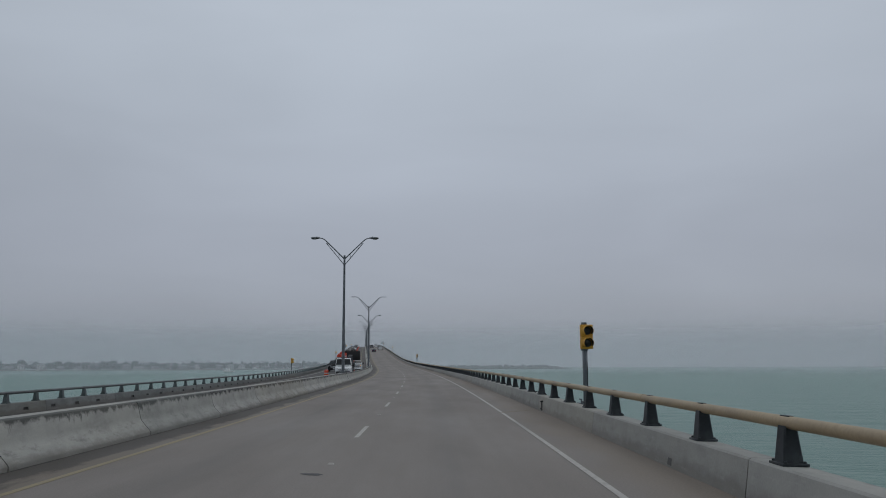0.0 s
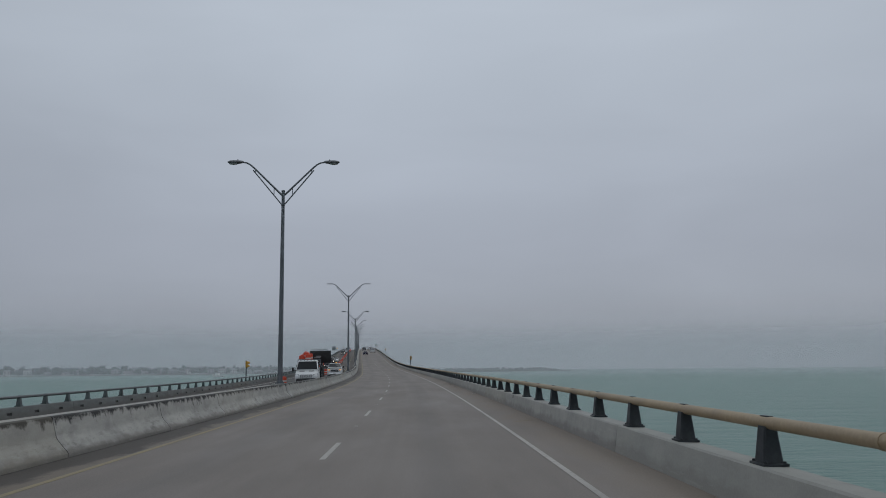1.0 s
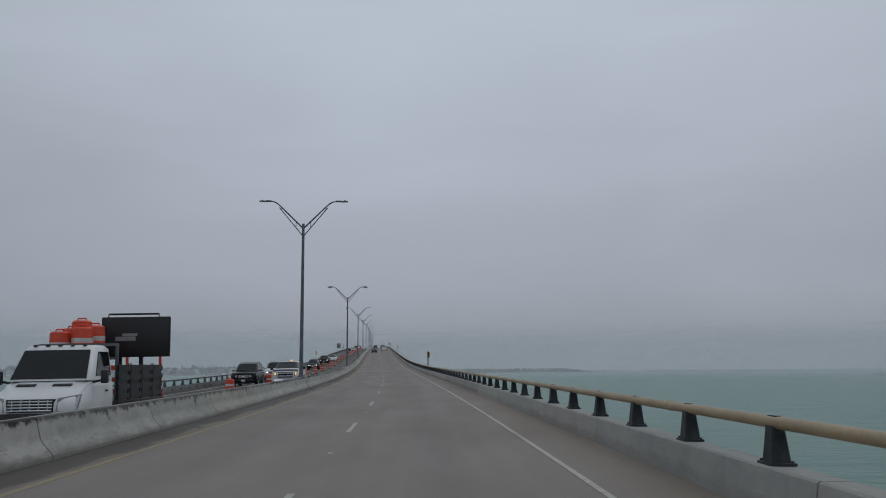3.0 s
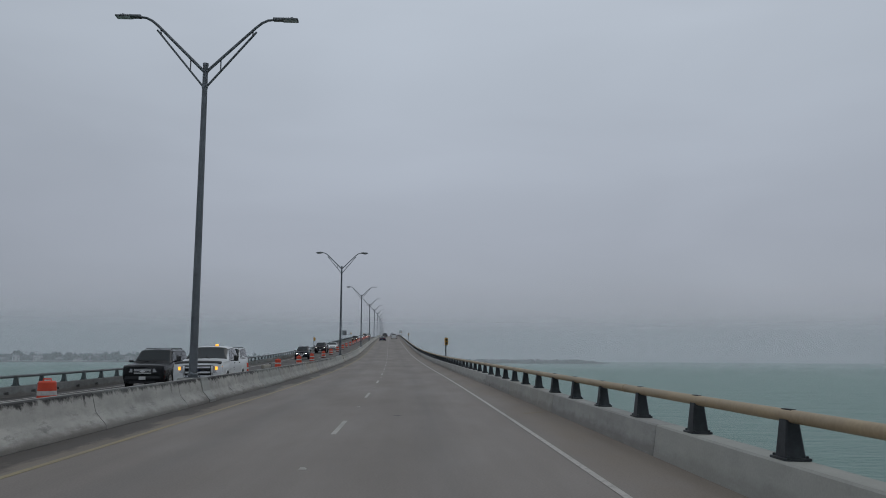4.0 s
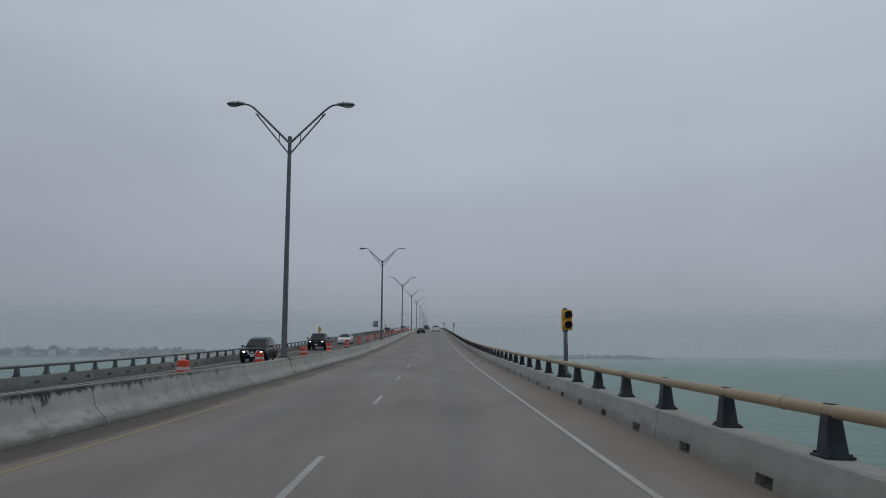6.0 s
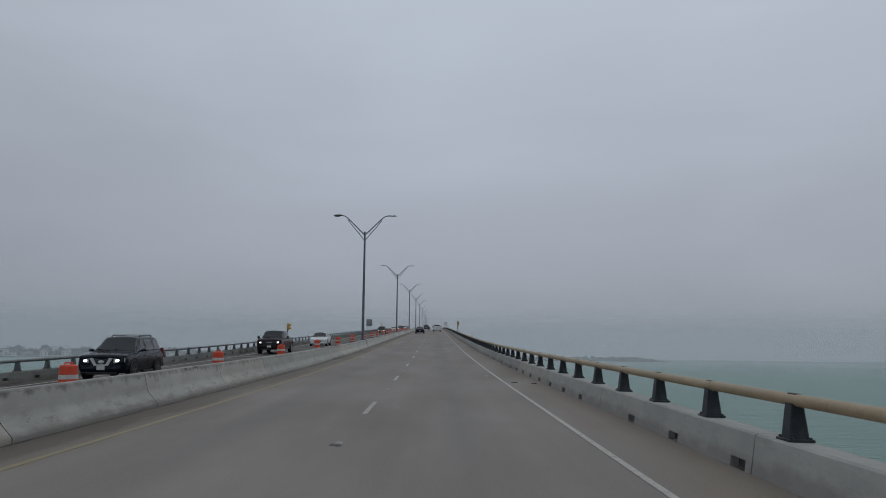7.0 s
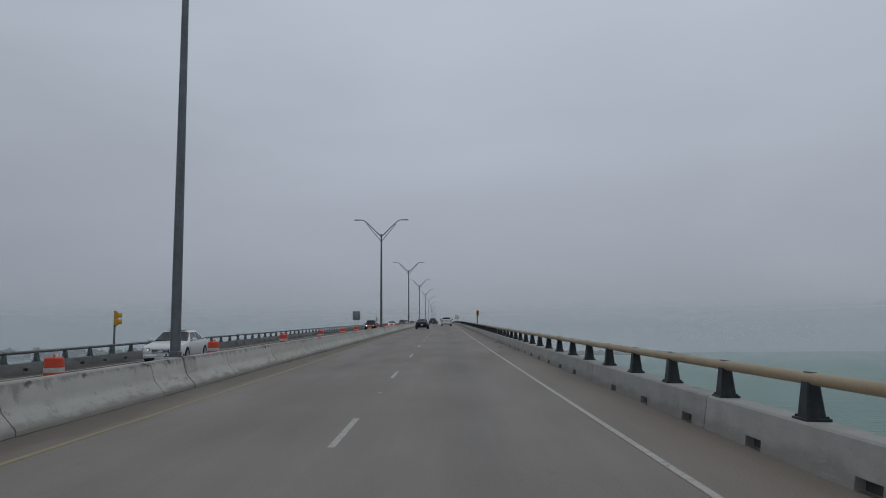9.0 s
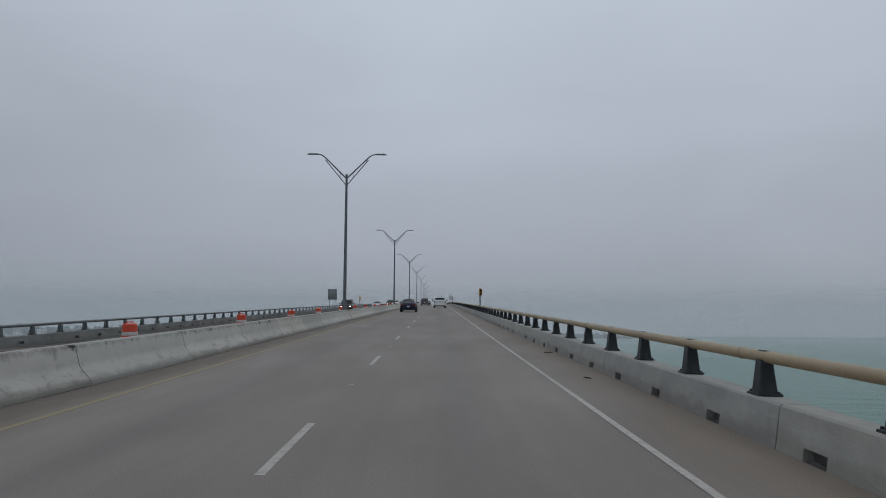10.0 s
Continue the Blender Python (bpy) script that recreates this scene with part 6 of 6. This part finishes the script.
# ---- small things on the deck and its walls ----
M_litter = material("dirty_pale_scrap", (0.42, 0.40, 0.37), 0.7, grain=0.1, patch=0.4, patch_scale=8)
M_litter_dark = material("dark_rubber_scrap", (0.03, 0.028, 0.026), 0.8, grain=0.2)
M_beam = material("dusty_pale_steel_beam", (0.36, 0.34, 0.29), 0.7, grain=0.1, patch=0.5, patch_scale=2.5, dark=(0.2, 0.17, 0.13))
M_patch = material("dark_mortar_patch", (0.12, 0.115, 0.11), 0.85, grain=0.15, patch=0.4, patch_scale=6)
M_tar = material("tar_spot", (0.03, 0.028, 0.027), 0.6, grain=0.2, grain_scale=20)


def flat_bit(bm, w, d, h, seed, n=9):
    """A crumpled low scrap with an uneven outline."""
    r = random.Random(seed)
    low, top = [], []
    for i in range(n):
        a = math.tau * i / n
        k = r.uniform(0.7, 1.15)
        low.append((w / 2 * k * math.cos(a), d / 2 * k * math.sin(a), 0))
        top.append((w / 2 * k * 0.7 * math.cos(a), d / 2 * k * 0.7 * math.sin(a), h * r.uniform(0.5, 1.2)))
    loft(bm, [low, top])


for i, (s, u, w, d) in enumerate(((60.8, 4.45, 0.16, 0.2), (159.3, 4.5, 0.18, 0.2), (218.5, 3.25, 0.14, 0.18))):
    bm = bmesh.new()
    flat_bit(bm, w, d, 0.05, i)
    me = bpy.data.meshes.new("litter_scrap")
    bm.to_mesh(me)
    bm.free()
    me.materials.append(M_litter)
    ob = tagged(new("litter_scrap", me), "crumpled pale scrap lying by the gutter", "litter", "litter along the gutter")
    ob.matrix_basis = stand(s, u, 0.0, 40 * i)
for i, (s, u) in enumerate(((214.0, 3.85), (212.8, 4.35), (292.0, 4.4), (79.5, 4.35), (75.5, 4.42), (285.0, 4.2))):
    r = random.Random(i)
    bm = bmesh.new()
    tube(bm, [(-0.12, 0, 0.008), (-0.05, 0.02, 0.014), (0.04, -0.01, 0.008), (0.11, 0.03, 0.01)], [0.006, 0.012, 0.011, 0.005], 6)
    me = bpy.data.meshes.new("rubber_strip")
    bm.to_mesh(me)
    bm.free()
    me.materials.append(M_litter_dark)
    ob = tagged(new("rubber_strip", me), "dark strip of torn tyre lying by the gutter", "litter", "litter along the gutter")
    ob.matrix_basis = stand(s, u, 0.004, r.uniform(0, 180))
for i, (s, u, w) in enumerate(((77.0, 0.05, 0.22), (199.0, 0.0, 0.2), (3.0, -0.1, 0.2), (123.0, 1.1, 0.14), (246.0, -1.6, 0.16))):
    bm = bmesh.new()
    flat_bit(bm, w, w * 1.8, 0.004, 20 + i, 13)
    ob = part("tar_spot", bm, M_tar, road_a, smooth=0)
    ob.matrix_basis = stand(s, u, 0.003, 25 * i)

M_sand = material("pale_sand", (0.235, 0.192, 0.145), 0.9, grain=0.15, grain_scale=30, patch=0.3, patch_scale=5)
for s, u, w, d in ((16.25, 4.05, 1.1, 0.22), (16.3, 3.75, 0.5, 0.3), (73.4, 4.2, 0.7, 0.4), (122.6, 4.25, 0.6, 0.5), (40.6, 4.25, 0.6, 0.3)):
    bm = bmesh.new()
    flat_bit(bm, w, d, 0.004, int(s), 15)
    ob = part("sand_drift", bm, M_sand, road_a, "thin drift of pale sand", smooth=0)
    a = stand(s, u, 0.0)
    ob.matrix_basis = a @ Matrix.Rotation(-math.atan(0.08), 4, "Y") @ Matrix.Translation((0, 0, 0.006))

# stubs of cut bolts and a strap on the parapet face by the signal
strap = thing("cable_bracket", "rusty black strap and bolts on the parapet face", "bracket")
bm = bmesh.new()
box(bm, -0.012, 0.0, 0.06, 0.03, 0.035, 0.24, 0.006)
part("strap", bm, M_black, strap)
bm = bmesh.new()
box(bm, -0.006, 0.12, 0.08, 0.012, 0.02, 0.2, 0.004)
part("strap", bm, M_galv, strap, "grey strap")
for y, z in ((0.12, 0.27), (0.12, 0.07), (-0.08, 0.05), (0.0, 0.28)):
    bm = bmesh.new()
    lathe(bm, [(0.022, -0.02), (0.022, 0.035), (0.01, 0.04)], 8, (0, y, z), Matrix.Rotation(radians(-90), 3, "Y"))
    part("bolt", bm, M_black, strap)
strap.matrix_basis = stand(15.3, 4.628, 0.0, upright=True)
for s, h, w in ((2.5, 0.03, 0.18), (46.7, 0.30, 0.14), (139.2, 0.10, 0.16), (158.2, 0.30, 0.16), (136.6, 0.02, 0.2)):
    bm = bmesh.new()
    lean = 0.06 / 0.415
    loft(bm, [[(lean * h - 0.006, -w / 2, h), (lean * h - 0.006, w / 2, h), (lean * h + 0.02, w / 2, h), (lean * h + 0.02, -w / 2, h)],
              [(lean * (h + 0.09) - 0.006, -w * 0.4, h + 0.09), (lean * (h + 0.09) - 0.006, w * 0.45, h + 0.09), (lean * (h + 0.09) + 0.02, w * 0.45, h + 0.09), (lean * (h + 0.09) + 0.02, -w * 0.4, h + 0.09)]])
    ob = part("mortar_patch", bm, M_patch, bpy.data.objects["parapet_right"], smooth=0)
    ob.matrix_basis = stand(s, 4.61, 0.0, upright=True)

# bent ends of old cable on top of the parapet
for s in (18.1, 17.2):
    hook = thing("cable_end", "bent black cable end on top of the parapet", "cable")
    bm = bmesh.new()
    tube(bm, [(0.0, -0.16, 0.0), (0.0, -0.15, 0.05), (0.01, -0.06, 0.06), (0.03, 0.12, 0.03), (0.05, 0.2, 0.0)], 0.014, 6)
    part("cable", bm, M_black, hook)
    hook.matrix_basis = Matrix.Translation(at(s, 4.82, 0.135 + 0.415)) @ Matrix.Rotation(0.3, 4, "Z")

# a steel beam on short legs behind the median, with a jockey wheel at its end
beam = thing("trailer_drawbar", "pale dusty steel drawbar with a black jockey wheel by the barrier", "trailer")
bm = bmesh.new()
box(bm, 0, 0, 0.84, 0.14, 2.6, 0.18, 0.02)
part("beam", bm, M_beam, beam)
for y in (-1.1, 0.8):
    bm = bmesh.new()
    box(bm, 0, y, 0.02, 0.07, 0.07, 0.83)
    box(bm, 0, y, 0.0, 0.26, 0.26, 0.025, 0.004)
    part("leg", bm, M_galv, beam)
bm = bmesh.new()
lathe(bm, [(0.04, -0.05), (0.14, -0.05), (0.155, 0), (0.14, 0.05), (0.04, 0.05)], 18, (0, 1.42, 0.93), Matrix.Rotation(radians(90), 3, "Y"))
part("jockey_wheel", bm, M_rubber, beam, "black rubber jockey wheel")
bm = bmesh.new()
box(bm, 0, 1.36, 0.90, 0.05, 0.18, 0.06, 0.01)
part("wheel_fork", bm, M_galv, beam)
beam.matrix_basis = stand(150.2, -6.2, 0.0, 0)
